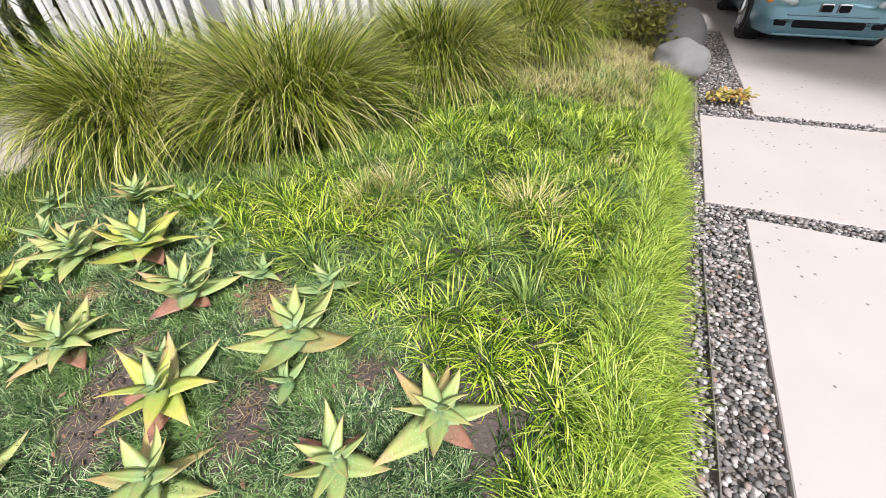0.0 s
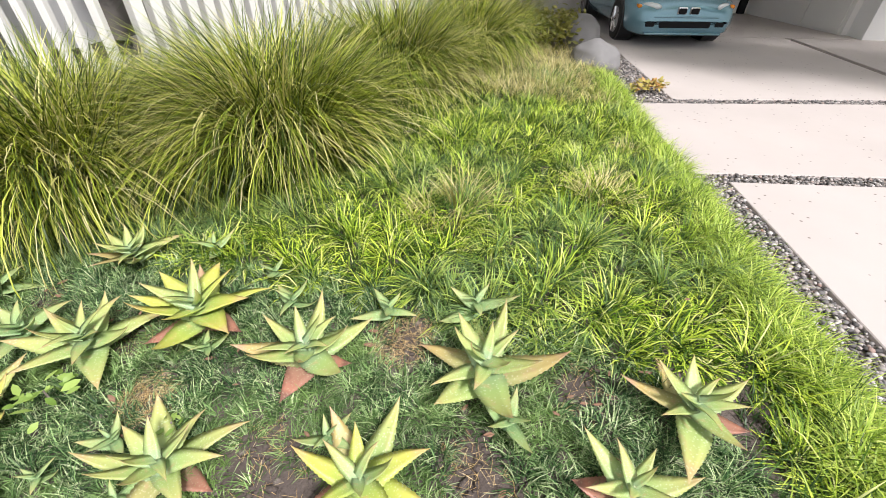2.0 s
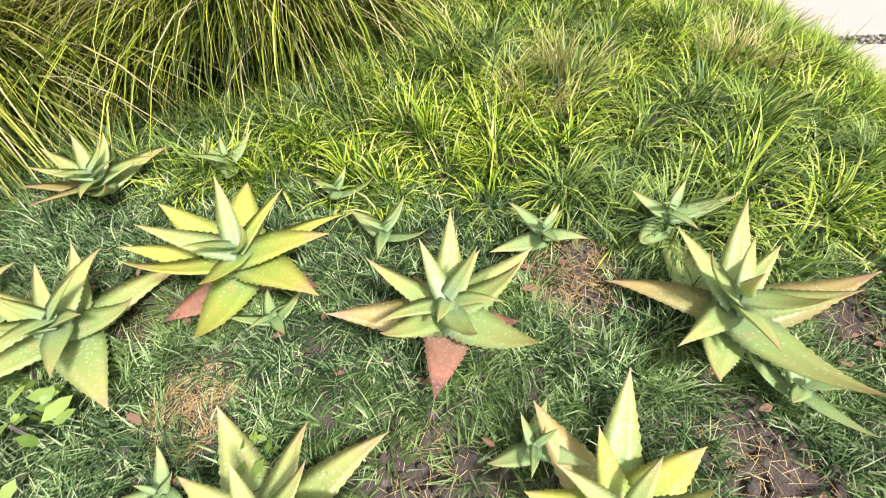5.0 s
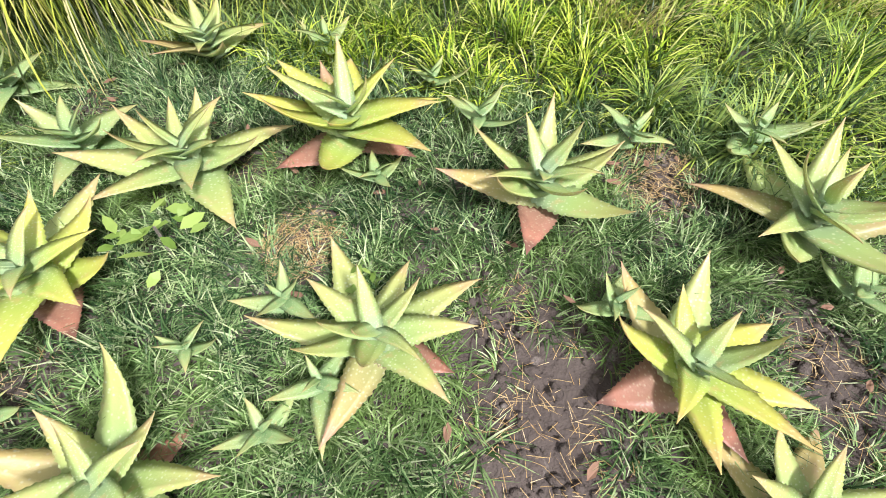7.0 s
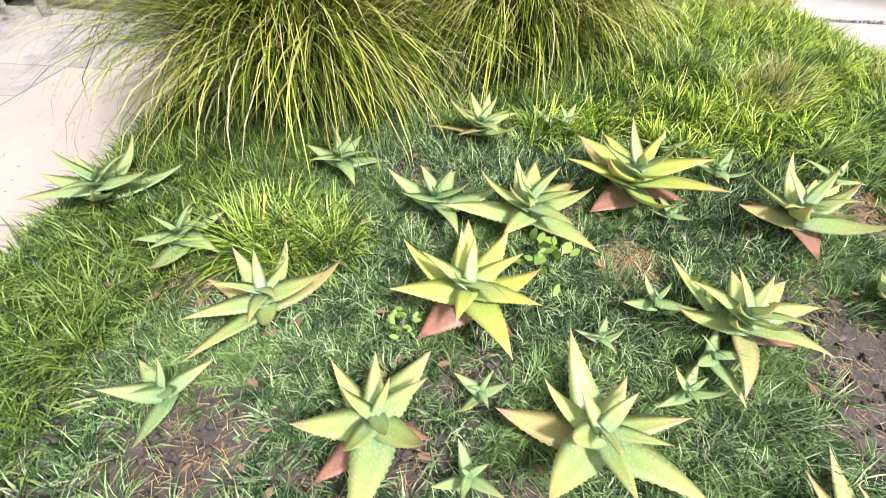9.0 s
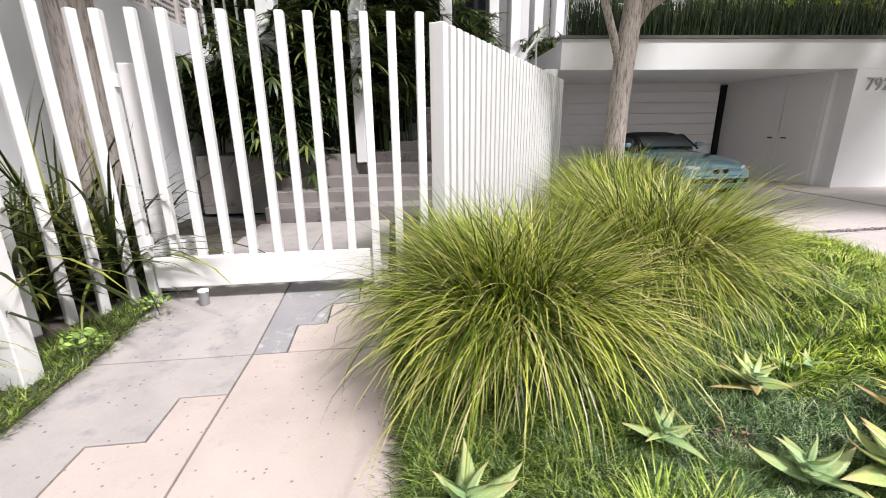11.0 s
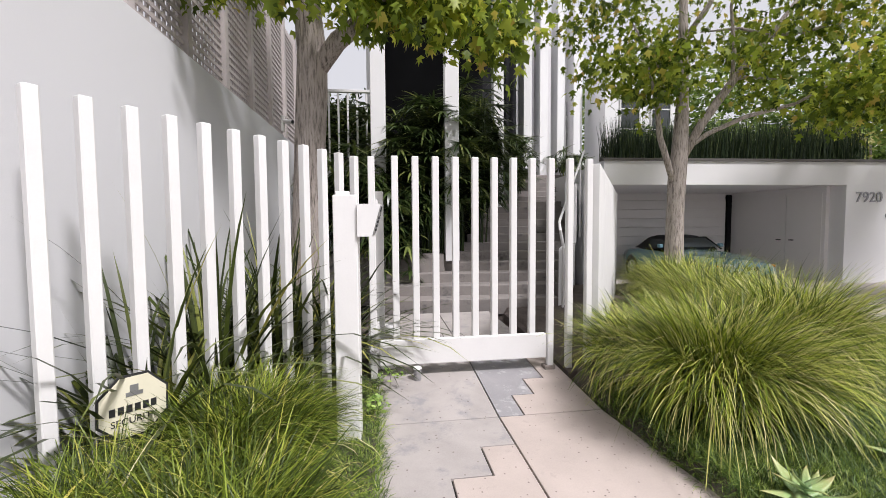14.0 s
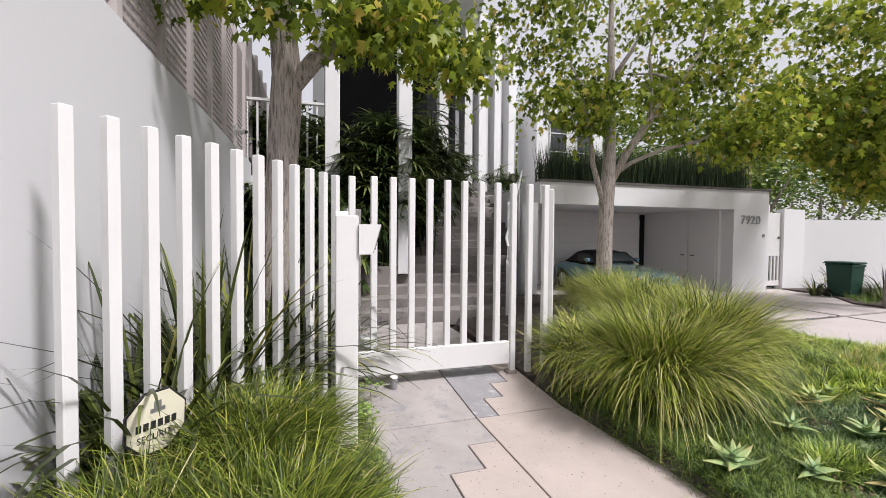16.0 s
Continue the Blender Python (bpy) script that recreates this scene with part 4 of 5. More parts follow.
def make_shrub(x, y, z, r, h, n, per, size, m, label, name="shrub", cat="shrub"):
    c = ball(n, (0, 0, h * 0.5), (r, r, h * 0.5), -0.95)
    v, t = leaf_mass(cloud(c, per, (0.10 * r + 0.04,) * 3), size, OVAL, OVAL_T, 0.0)
    top = tagged(new(name), label, cat)
    top.location = (x, y, z)
    ob = new("crown", tris_mesh("crown", v, t, m))
    ob.parent = top
    for k in range(5):
        a = k * 1.256
        part("stem", add_tube(bmesh.new(), [(0, 0, -0.05), (0.2 * r * math.cos(a), 0.2 * r * math.sin(a), h * 0.3), (0.6 * r * math.cos(a), 0.6 * r * math.sin(a), h * 0.7)], [0.03 * h, 0.022 * h, 0.008 * h], 6), BARK, top)
    return top


for x, y, z, r, h, m, lab in ((9.6, 9.2, 2.78, 1.3, 2.1, FARLEAF, "dark leafy shrub on the carport roof"), (12.6, 9.0, 2.0, 1.6, 2.6, GOLDLEAF, "golden green shrub behind the white wall"), (15.5, 9.5, 1.0, 2.2, 4.2, FARLEAF, "green leafy shrub behind the white wall"), (7.6, 10.0, 2.78, 1.2, 1.9, FARLEAF, "green leafy shrub behind the reeds"), (18.5, 9.0, 0.0, 2.6, 4.6, FARLEAF, "tall green shrub behind the white wall")):
    make_shrub(x, y, z, r, h, 90, 26, 0.16, m, lab)
for x, y, h, r in ((13.5, 14.8, 9.0, 4.0), (20.0, 13.5, 9.5, 4.5), (9.5, 16.5, 9.5, 4.0), (26.0, 9.0, 9.5, 5.0), (16.5, 12.5, 7.0, 3.5), (31.0, 3.0, 9.0, 5.0)):
    c = ball(130, (0, 0, h * 0.62), (r, r, h * 0.36))
    t = tagged(new("garden_tree"), "green garden tree beyond the walls", "tree", "background trees")
    t.location = (x, y, -0.15)
    part("trunk", add_tube(bmesh.new(), [(0, 0, -0.02), (0.1, 0, h * 0.3), (0, 0.1, h * 0.7)], [0.25, 0.2, 0.06], 8), BARK, t, smooth=True)
    v, tr = leaf_mass(cloud(c, 46, (0.5, 0.5, 0.36)), 0.27, OVAL, OVAL_T, 0.1)
    ob = new("crown", tris_mesh("crown", v, tr, FARLEAF))
    ob.parent = t


# ---- strap-leaved plants, palms, reeds ----
def strap_leaf(m, lean, droop, width):
    v, t = blades(np.zeros((1, 3)), 0.0, 1.0, width, lean, droop, 7, 0.25)
    return tris_mesh("leaf", v, t, m)


STRAPS = {m.name: [strap_leaf(m, 0.05 + 0.72 * k / 9, 0.45 + 1.7 * ((k * 7) % 10) / 9, 0.026 + 0.002 * (k % 6)) for k in range(10)] for m in (FLAX, GOLDFLAX)}


def make_flax(x, y, z, height, count, label, m=FLAX):
    top = tagged(new("flax_plant"), label, "flax plant", "strap-leaved plants")
    top.location = (x, y, z)
    for _ in range(count):
        a = random.uniform(0, 6.283)
        ob = new("leaf", random.choice(STRAPS[m.name]))
        ob.parent = top
        h = height * random.uniform(0.6, 1.25)
        ob.matrix_basis = Matrix.Translation((0.1 * math.cos(a), 0.1 * math.sin(a), -0.03)) @ Matrix.Rotation(a + random.gauss(0, 0.3), 4, "Z") @ Matrix.Diagonal((h, 1.0 + 0.3 * random.random(), h, 1))


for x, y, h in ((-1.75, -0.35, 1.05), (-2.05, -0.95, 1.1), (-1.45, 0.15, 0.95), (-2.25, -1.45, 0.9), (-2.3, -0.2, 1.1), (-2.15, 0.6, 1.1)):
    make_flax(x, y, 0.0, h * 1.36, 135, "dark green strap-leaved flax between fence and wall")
make_flax(-2.05, -2.66, -0.03, 0.74, 16, "yellow-green strap-leaved plant at the wall foot", GOLDFLAX)
for x, y, h in ((12.9, 4.3, 0.8), (13.6, 4.0, 0.9), (12.2, 3.2, 0.7), (14.3, 3.6, 0.9), (12.75, 4.75, 0.75), (13.2, 4.9, 0.85), (11.85, 4.55, 0.55), (12.75, 3.75, 0.6)):
    make_flax(x, y, -0.06, h, 50, "dark strap-leaved plant beside the green bin")


def make_palm(x, y, z, height, fans, label):
    top = tagged(new("lady_palm"), label, "palm", "palms in the planter")
    top.location = (x, y, z)
    hub = []
    for k in range(7):
        a, r = random.uniform(0, 6.3), random.uniform(0.05, 0.35)
        h = height * random.uniform(0.5, 1.0)
        canes = add_tube(bmesh.new(), [(r * math.cos(a) * 0.5, r * math.sin(a) * 0.5, -0.04), (r * math.cos(a), r * math.sin(a), h)], [0.016, 0.012], 6)
        for j in range(fans // 7):
            b, zz = random.uniform(0, 6.3), h * random.uniform(0.35, 1.05)
            rr = random.uniform(0.2, 0.5)
            hub.append((r * math.cos(a) + rr * math.cos(b), r * math.sin(a) + rr * math.sin(b), zz + 0.1, b))
            add_tube(canes, [(r * math.cos(a), r * math.sin(a), zz - 0.05), hub[-1][:3]], [0.006, 0.005], 4)
        part("cane", canes, PALM, top)
    hub = np.array(hub)
    k = np.repeat(np.arange(len(hub)), 12)
    swing = np.tile(np.linspace(-2.2, 2.2, 12), len(hub)) + RNG.normal(0, 0.07, len(k))
    fall = RNG.uniform(-0.5, 0.9, len(hub))[k]
    ahead, aside = np.cos(swing), np.sin(swing)
    dx = ahead * np.cos(fall) * np.cos(hub[k, 3]) - aside * np.sin(hub[k, 3])
    dy = ahead * np.cos(fall) * np.sin(hub[k, 3]) + aside * np.cos(hub[k, 3])
    lean = np.arccos(np.clip(-ahead * np.sin(fall), -1, 1))
    v, t = blades(hub[k, :3], np.arctan2(dy, dx), RNG.uniform(0.36, 0.56, len(k)), 0.056, lean, RNG.uniform(0.2, 0.8, len(k)), 4, 0.3)
    ob = new("fronds", tris_mesh("fronds", v, t, PALM))
    ob.parent = top


for x, y, z, h in ((-1.15, 3.85, -0.05, 2.9), (-0.75, 4.45, 0.84, 2.3), (-0.35, 4.5, 0.84, 3.2), (0.5, 4.9, 0.84, 3.3), (-0.75, 4.9, 0.84, 2.9), (-0.2, 4.9, 0.84, 2.2), (0.55, 5.5, 0.84, 2.9), (-1.15, 5.0, 0.84, 2.9), (1.1, 6.4, 1.88, 2.6), (1.9, 7.9, 1.88, 2.4), (0.1, 6.0, 1.88, 2.4), (-1.7, 4.6, 0.84, 1.9), (-1.35, 4.35, 0.84, 1.7), (-2.1, 4.7, 0.84, 1.7), (-2.6, 4.8, 0.84, 1.6), (-0.05, 4.35, 0.84, 3.0), (0.9, 5.2, 0.84, 3.4), (2.6, 9.0, 1.88, 2.2)):
    make_palm(x, y, z, h, 98, "dark green lady palm with fan leaves in shade")


def make_reeds():
    n = 5200
    x, y = RNG.uniform(4.4, 11.3, n), RNG.uniform(6.1, 7.0, n)
    v, t = blades(np.stack([x, y, np.full(n, 2.82)], -1), RNG.uniform(0, 6.3, n), RNG.uniform(0.7, 1.45, n), RNG.uniform(0.012, 0.02, n), RNG.uniform(0, 0.12, n), RNG.uniform(0, 0.25, n), 3, 3)
    stuff("reed_hedge", v, t, REED, "dense dark horsetail reeds along the carport roof", "reeds")


make_reeds()


# ---- trellis and upper fence over the boundary wall ----
def slanted(name, y0, y1, z0, z1, off0, off1, m, parent):
    return part(name, prism_bm([(wx(y0) + off0, y0), (wx(y0) + off1, y0), (wx(y1) + off1, y1), (wx(y1) + off0, y1)], z0, z1), m, parent)


def make_trellis():
    t = tagged(new("trellis"), "weathered grey square-lattice trellis on top of the wall", "trellis")
    y = -1.6
    while y < 9.0:
        top = 5.2 if y < 5 else 5.7
        slanted("post", y - 0.045, y + 0.045, 2.94, top, -0.16, -0.04, TRELLIS, t)
        bm = bmesh.new()
        y1 = y + 0.92
        k = 0
        while y + 0.075 + k * 0.085 < y1 - 0.05:
            yy = y + 0.075 + k * 0.085
            add_box(bm, wx(yy) - 0.115, wx(yy) - 0.10, yy - 0.018, yy + 0.018, 2.99, top - 0.1)
            k += 1
        a = math.atan(0.04)
        for j in range(24 if y < 5 else 30):
            z = 3.02 + j * 0.085
            mid = (y + y1) / 2
            add_box(bm, wx(mid) - 0.10, wx(mid) - 0.085, y + 0.03, y1 - 0.03, z - 0.018, z + 0.018, turn=a)
        part("lattice_panel", bm, TRELLIS, t)
        slanted("bottom_rail", y + 0.045, y1 - 0.045, 2.952, 3.0, -0.14, -0.06, TRELLIS, t)
        y += 0.92


make_trellis()


def make_back_fence():
    f = tagged(new("terrace_fence"), "white slatted terrace fence with a top rail", "fence")
    for i in range(9):
        x = -3.15 + i * 0.2
        part("picket", box_bm(x - 0.02, x + 0.02, 5.38, 5.42, 2.7, 4.28, bevel=0.004), WHITE, f)
    part("top_rail", box_bm(-3.3, -1.4, 5.36, 5.44, 4.282, 4.34, bevel=0.005), WHITE, f)


make_back_fence()
wall("terrace_wall", [(-3.3, 5.3), (-1.4, 5.3), (-1.4, 5.5), (-3.3, 5.5)], -0.1, 2.7, STUCCO, "white terrace wall behind the maple", "wall")
wall("neighbour_house", [(-6.5, 10.5), (-1.7, 10.5), (-1.7, 12.0), (-6.5, 12.0)], 2.0, 5.4, WHITE, "pale house beyond the terrace", "house")
for x, y, z, r, h in ((-2.0, 6.1, 2.6, 0.75, 1.75), (-2.9, 6.2, 2.6, 0.8, 1.65), (-3.7, 6.4, 2.6, 0.8, 1.8)):
    make_shrub(x, y, z, r, h, 110, 40, 0.13, PALM, "dark shrub behind the terrace fence")

# ---- fittings at the gate ----
BLACK = surface("black_plastic", (0.03, 0.03, 0.032), (0.018, 0.018, 0.02), 0.45, big=5, fine=60, bump=0.05)
CHROME = plain("chrome", (0.75, 0.76, 0.78), 0.12, 1.0)
GREYMETAL = surface("grey_metal", (0.40, 0.40, 0.41), (0.30, 0.30, 0.31), 0.4, metal=0.6, big=8, fine=80, bump=0.05)


def make_intercom():
    t = tagged(new("intercom_post"), "white wooden post with a keypad entry phone", "intercom post")
    t.location = (-0.02, 0, -0.045)
    part("post", box_bm(-1.15, -0.995, -1.22, -1.09, -0.055, 1.645, bevel=0.006), WHITE, t)
    part("back_slat", box_bm(-1.155, -1.06, -1.086, -1.03, -0.055, 1.68, bevel=0.005), WHITE, t)
    lo = [(-0.16, 1.375), (-0.01, 1.375), (0.085, 1.585), (-0.16, 1.585)]
    bm = bmesh.new()
    pts0 = [bm.verts.new((-0.993 + max(u + 0.16, 0) * 0.62, -1.24, z)) for u, z in lo]
    pts1 = [bm.verts.new((-0.993 + max(u + 0.16, 0) * 0.62, -1.04, z)) for u, z in lo]
    bm.faces.new(pts0)
    bm.faces.new(pts1[::-1])
    for k in range(4):
        bm.faces.new((pts0[k], pts1[k], pts1[(k + 1) % 4], pts0[(k + 1) % 4]))
    bmesh.ops.recalc_face_normals(bm, faces=bm.faces)
    hood = part("hood", bm, WHITE, t)
    # keypad plate on the slanting face
    p0, p1 = Vector((-0.900, 0, 1.375)), Vector((-0.841, 0, 1.585))
    d = (p1 - p0)
    ang = math.atan2(d.x, d.z)
    m = Matrix.Translation((p0.x + d.x / 2, -1.14, p0.z + d.z / 2)) @ Matrix.Rotation(ang, 4, "Y")
    pl = part("keypad_plate", box_bm(-0.004, 0.006, -0.085, 0.085, -0.10, 0.10, bevel=0.003), GREYMETAL, t, "grey metal keypad face")
    pl.matrix_basis = m
    me = None
    for r in range(4):
        for c in range(3):
            k = new("key", me) if me else part("key", box_bm(0.006, 0.012, -0.010, 0.010, -0.009, 0.009, bevel=0.002), BLACK, pl)
            k.parent = pl
            me = k.data
            k.location = (0, -0.055 + c * 0.028, 0.02 - r * 0.028)
    for r in range(7):
        part("speaker_slot", box_bm(0.006, 0.008, 0.03, 0.07, 0.05 - r * 0.016, 0.056 - r * 0.016), BLACK, pl)
    part("lens", box_bm(0.006, 0.010, -0.06, 0.02, 0.06, 0.095, bevel=0.003), BLACK, pl)


make_intercom()


def make_operator():
    t = tagged(new("gate_operator"), "tall grey-white gate operator box behind the gate", "gate operator")
    t.matrix_basis = ENTRY
    part("cover", box_bm(-1.0, -0.86, 0.16, 0.30, 0.0, 1.73, bevel=0.008), WHITE, t)
    part("base_box", box_bm(-1.02, -0.76, 0.14, 0.34, 0.0, 0.42, bevel=0.008), WHITE, t)
    part("seam", box_bm(-0.985, -0.875, 0.157, 0.162, 0.75, 0.756), BLACK, t)


make_operator()


def make_stub():
    bm = add_tube(bmesh.new(), [(-0.57, -0.10, -0.04), (-0.57, -0.10, 0.075)], [0.036, 0.036], 14)
    t = tagged(new("gate_stop"), "short grey pipe stop on the path", "gate stop")
    t.matrix_basis = ENTRY
    part("pipe", bm, GREYMETAL, t)
    part("cap", add_tube(bmesh.new(), [(-0.57, -0.10, 0.076), (-0.57, -0.10, 0.09)], [0.042, 0.038], 14), WHITE, t)


make_stub()
CREAM = surface("cream_sign", (0.78, 0.74, 0.58), (0.70, 0.66, 0.50), 0.5, big=8, fine=60, bump=0.03)


def make_sign(x, y, z, s, yaw, label, lean=0):
    """Eight-sided yard sign on a stake; the maker's name is kept as bars."""
    t = tagged(new("yard_sign"), label, "sign", "security signs")
    t.matrix_basis = pose(x, y, z, 0, lean, yaw)

    def disc(r, y0, y1):
        bm = bmesh.new()
        f = bm.faces.new([bm.verts.new((r * math.cos(math.pi * (2 * k + 1) / 8), y0, r * math.sin(math.pi * (2 * k + 1) / 8))) for k in range(8)])
        e = bmesh.ops.extrude_face_region(bm, geom=[f])
        bmesh.ops.translate(bm, vec=(0, y1 - y0, 0), verts=[v for v in e["geom"] if isinstance(v, bmesh.types.BMVert)])
        bmesh.ops.recalc_face_normals(bm, faces=bm.faces)
        return bm
    part("board", disc(s, 0.0, 0.008), BLACK, t)
    part("face", disc(s * 0.93, -0.004, -0.0005), CREAM, t)
    cu = bpy.data.curves.new("lettering", "FONT")
    cu.body, cu.size, cu.extrude, cu.align_x = "SECURITY", s * 0.27, 0.001, "CENTER"
    tmp = bpy.data.objects.new("lettering", cu)
    me = bpy.data.meshes.new_from_object(tmp)
    bpy.data.objects.remove(tmp)
    me.materials.append(BLACK)
    ob = new("lettering", me)
    ob.parent = t
    ob.matrix_basis = pose(0, -0.0055, -s * 0.48, 90, 0, 0)
    for k in range(6):
        u = -0.63 + k * 0.212
        bm = box_bm(s * u, s * (u + 0.15), -0.0065, -0.0045, -s * 0.16, s * 0.06)
        part("letter_bar", bm, BLACK, t)
    bm = box_bm(-s * 0.22, s * 0.22, -0.0065, -0.0045, s * 0.30, s * 0.42)
    add_box(bm, -s * 0.12, s * 0.10, -0.0065, -0.0045, s * 0.425, s * 0.62)
    part("emblem", bm, GREYMETAL, t)
    part("stake", box_bm(-0.012, 0.012, 0.009, 0.02, -z - 0.05, 0.0), BLACK, t)


make_sign(-2.025, -1.86, 0.535, 0.167, 55, "cream eight-sided security sign on a stake by the fence", 2)
make_sign(13.0, 4.75, 0.42, 0.17, 0, "cream eight-sided security sign among dark plants")


def make_wall_camera():
    t = tagged(new("security_camera"), "small white bullet camera on the wall end", "security camera")
    x = wx(3.4)
    part("bracket", box_bm(x, x + 0.05, 3.35, 3.40, 3.0, 3.26, bevel=0.004), WHITE, t)
    part("body", add_tube(bmesh.new(), [(x + 0.04, 3.38, 3.17), (x + 0.20, 3.30, 3.14)], [0.035, 0.035], 12), WHITE, t)
    part("lens", add_tube(bmesh.new(), [(x + 0.201, 3.2995, 3.14), (x + 0.212, 3.294, 3.138)], [0.03, 0.03], 12), BLACK, t)


make_wall_camera()


def make_handrail():
    t = tagged(new("handrail"), "white painted steel stair handrail", "handrail")
    pts = [(1.86, 2.75, 1.05), (1.80, 2.72, 1.30), (1.90, 3.05, 1.45), (3.85, 6.6, 3.3)]
    part("rail", add_tube(bmesh.new(), pts, [0.024] * 4, 8), WHITE, t)
    for x, y, z0, z1 in ((1.86, 2.75, 0.0, 1.04), (2.7, 4.5, 0.5, 2.2), (3.5, 6.0, 1.1, 2.98)):
        part("post", add_tube(bmesh.new(), [(x, y, z0), (x, y, z1)], [0.02, 0.02], 8), WHITE, t)


make_handrail()
wall("stair_wall", [(1.84, 2.9), (2.05, 2.9), (5.2, 10.2), (4.98, 10.2)], -0.1, 1.0, STUCCO, "low white wall beside the stairs", "wall")
wall("stair_wall_upper", [(2.75, 5.0), (3.0, 5.0), (5.2, 10.2), (4.98, 10.2)], 1.0, 2.3, STUCCO, "rising white wall beside the stairs", "wall")


# ---- carport fittings ----
def make_garage_door():
    t = tagged(new("garage_door"), "wide grey panelled garage door in shade", "garage door")
    for k in range(8):
        part("panel", box_bm(4.2, 9.28, 8.5, 8.546, -0.09 + k * 0.28, 0.18 + k * 0.28, bevel=0.006), GREY_STUCCO, t)
    part("dark_jamb", box_bm(9.30, 9.44, 8.45, 8.546, -0.09, 2.30), DARK, t)


make_garage_door()


def on_side(u):
    return 10.02 + (9.52 - 10.02) * u, 6.002 + (8.55 - 6.002) * u


def make_carport_door(u0, u1, name, handle_u):
    a, b = on_side(u0), on_side(u1)
    n = Vector((-(b[1] - a[1]), b[0] - a[0], 0)).normalized()
    if n.x > 0:
        n = -n
    t = tagged(new(name), "flush grey service door with a small dark pull", "door")
    q = [(a[0] + n.x * 0.003, a[1] + n.y * 0.003), (b[0] + n.x * 0.003, b[1] + n.y * 0.003), (b[0] + n.x * 0.02, b[1] + n.y * 0.02), (a[0] + n.x * 0.02, a[1] + n.y * 0.02)]
    part("leaf", prism_bm(q, -0.06, 2.20), GREY_STUCCO, t)
    h = on_side(handle_u)
    part("handle", box_bm(h[0] + n.x * 0.04 - 0.015, h[0] + n.x * 0.04 + 0.015, h[1] - 0.07, h[1] + 0.07, 0.93, 0.96, bevel=0.004), BLACK, t, "small dark pull handle")


make_carport_door(0.03, 0.36, "door_1", 0.30)
make_carport_door(0.368, 0.70, "door_2", 0.43)


def make_number():
    t = tagged(new("house_number"), "brushed grey metal house number 7920", "house number")
    for i, ch in enumerate("7920"):
        cu = bpy.data.curves.new("digit", "FONT")
        cu.body, cu.size, cu.extrude = ch, 0.36, 0.012
        tmp = bpy.data.objects.new("digit", cu)
        me = bpy.data.meshes.new_from_object(tmp)
        bpy.data.objects.remove(tmp)
        me.materials.append(GREYMETAL)
        ob = new("digit", me)
        ob.parent = t
        ob.matrix_basis = pose(10.36 + i * 0.185, 5.585, 1.92, 90, 0, 0)
    b = tagged(new("door_bell"), "small dark square bell plate on the pillar", "bell")
    part("plate", box_bm(11.20, 11.28, 5.58, 5.598, 1.53, 1.63, bevel=0.004), GREYMETAL, b)
    part("button", box_bm(11.225, 11.255, 5.57, 5.579, 1.565, 1.595, bevel=0.004), BLACK, b)


make_number()

# ---- east side: pedestrian gate, wall, bin ----
wall("wall_east_head", [(12.45, 5.9), (13.3, 5.9), (13.3, 6.15), (12.45, 6.15)], -0.2, 2.42, STUCCO, "white wall beside the side gate", "wall")
wall("wall_east_low", [(13.302, 6.1), (22, 4.2), (22.05, 4.45), (13.35, 6.35)], -0.2, 2.12, STUCCO, "long white boundary wall past the driveway", "wall")
wall("wall_gate_back", [(11.42, 6.4), (12.5, 6.4), (12.5, 6.6), (11.42, 6.6)], 1.6, 2.6, STUCCO, "white wall over the side gate", "wall")


def make_side_gate():
    t = tagged(new("side_gate"), "white solid-topped side gate with slats below", "gate")
    part("panel", box_bm(11.45, 12.43, 5.98, 6.02, 0.95, 2.3, bevel=0.006), WHITE, t)
    for i in range(7):
        x = 11.52 + i * 0.14
        part("slat", box_bm(x - 0.028, x + 0.028, 5.98, 6.02, 0.18, 0.948, bevel=0.004), WHITE, t)
    part("bottom_rail", box_bm(11.45, 12.43, 5.975, 6.025, 0.02, 0.178, bevel=0.006), WHITE, t)
    part("latch", box_bm(12.3, 12.36, 5.95, 5.978, 1.5, 1.56, bevel=0.006), BLACK, t)


make_side_gate()
GREENPLASTIC = surface("green_plastic", (0.012, 0.065, 0.042), (0.008, 0.045, 0.03), 0.5, big=4, fine=50, bump=0.05)


def make_bin():
    t = tagged(new("wheelie_bin"), "dark green plastic wheelie bin by the wall", "bin")
    x, y = 12.3, 4.15
    bm = bmesh.new()
    lo = [bm.verts.new((x + a * 0.20, y + b * 0.26, -0.06)) for a, b in ((-1, -1), (1, -1), (1, 1), (-1, 1))]
    hi = [bm.verts.new((x + a * 0.24, y + b * 0.31, 0.82)) for a, b in ((-1, -1), (1, -1), (1, 1), (-1, 1))]
    bm.faces.new(lo[::-1])
    bm.faces.new(hi)
    for k in range(4):
        bm.faces.new((lo[k], lo[(k + 1) % 4], hi[(k + 1) % 4], hi[k]))
    part("body", bm, GREENPLASTIC, t)
    part("rim", box_bm(x - 0.26, x + 0.26, y - 0.33, y + 0.33, 0.75, 0.815, bevel=0.012), GREENPLASTIC, t)
    lid = box_bm(x - 0.27, x + 0.27, y - 0.35, y + 0.35, 0.83, 0.88, bevel=0.02)
    part("lid", lid, GREENPLASTIC, t)
    for s in (-1, 1):
        part("wheel", add_tube(bmesh.new(), [(x + s * 0.20, y + 0.26, 0.0), (x + s * 0.25, y + 0.26, 0.0)], [0.11, 0.11], 14), BLACK, t)
    part("handle", add_tube(bmesh.new(), [(x - 0.22, y + 0.39, 0.83), (x + 0.22, y + 0.39, 0.83)], [0.016, 0.016], 8), GREENPLASTIC, t)


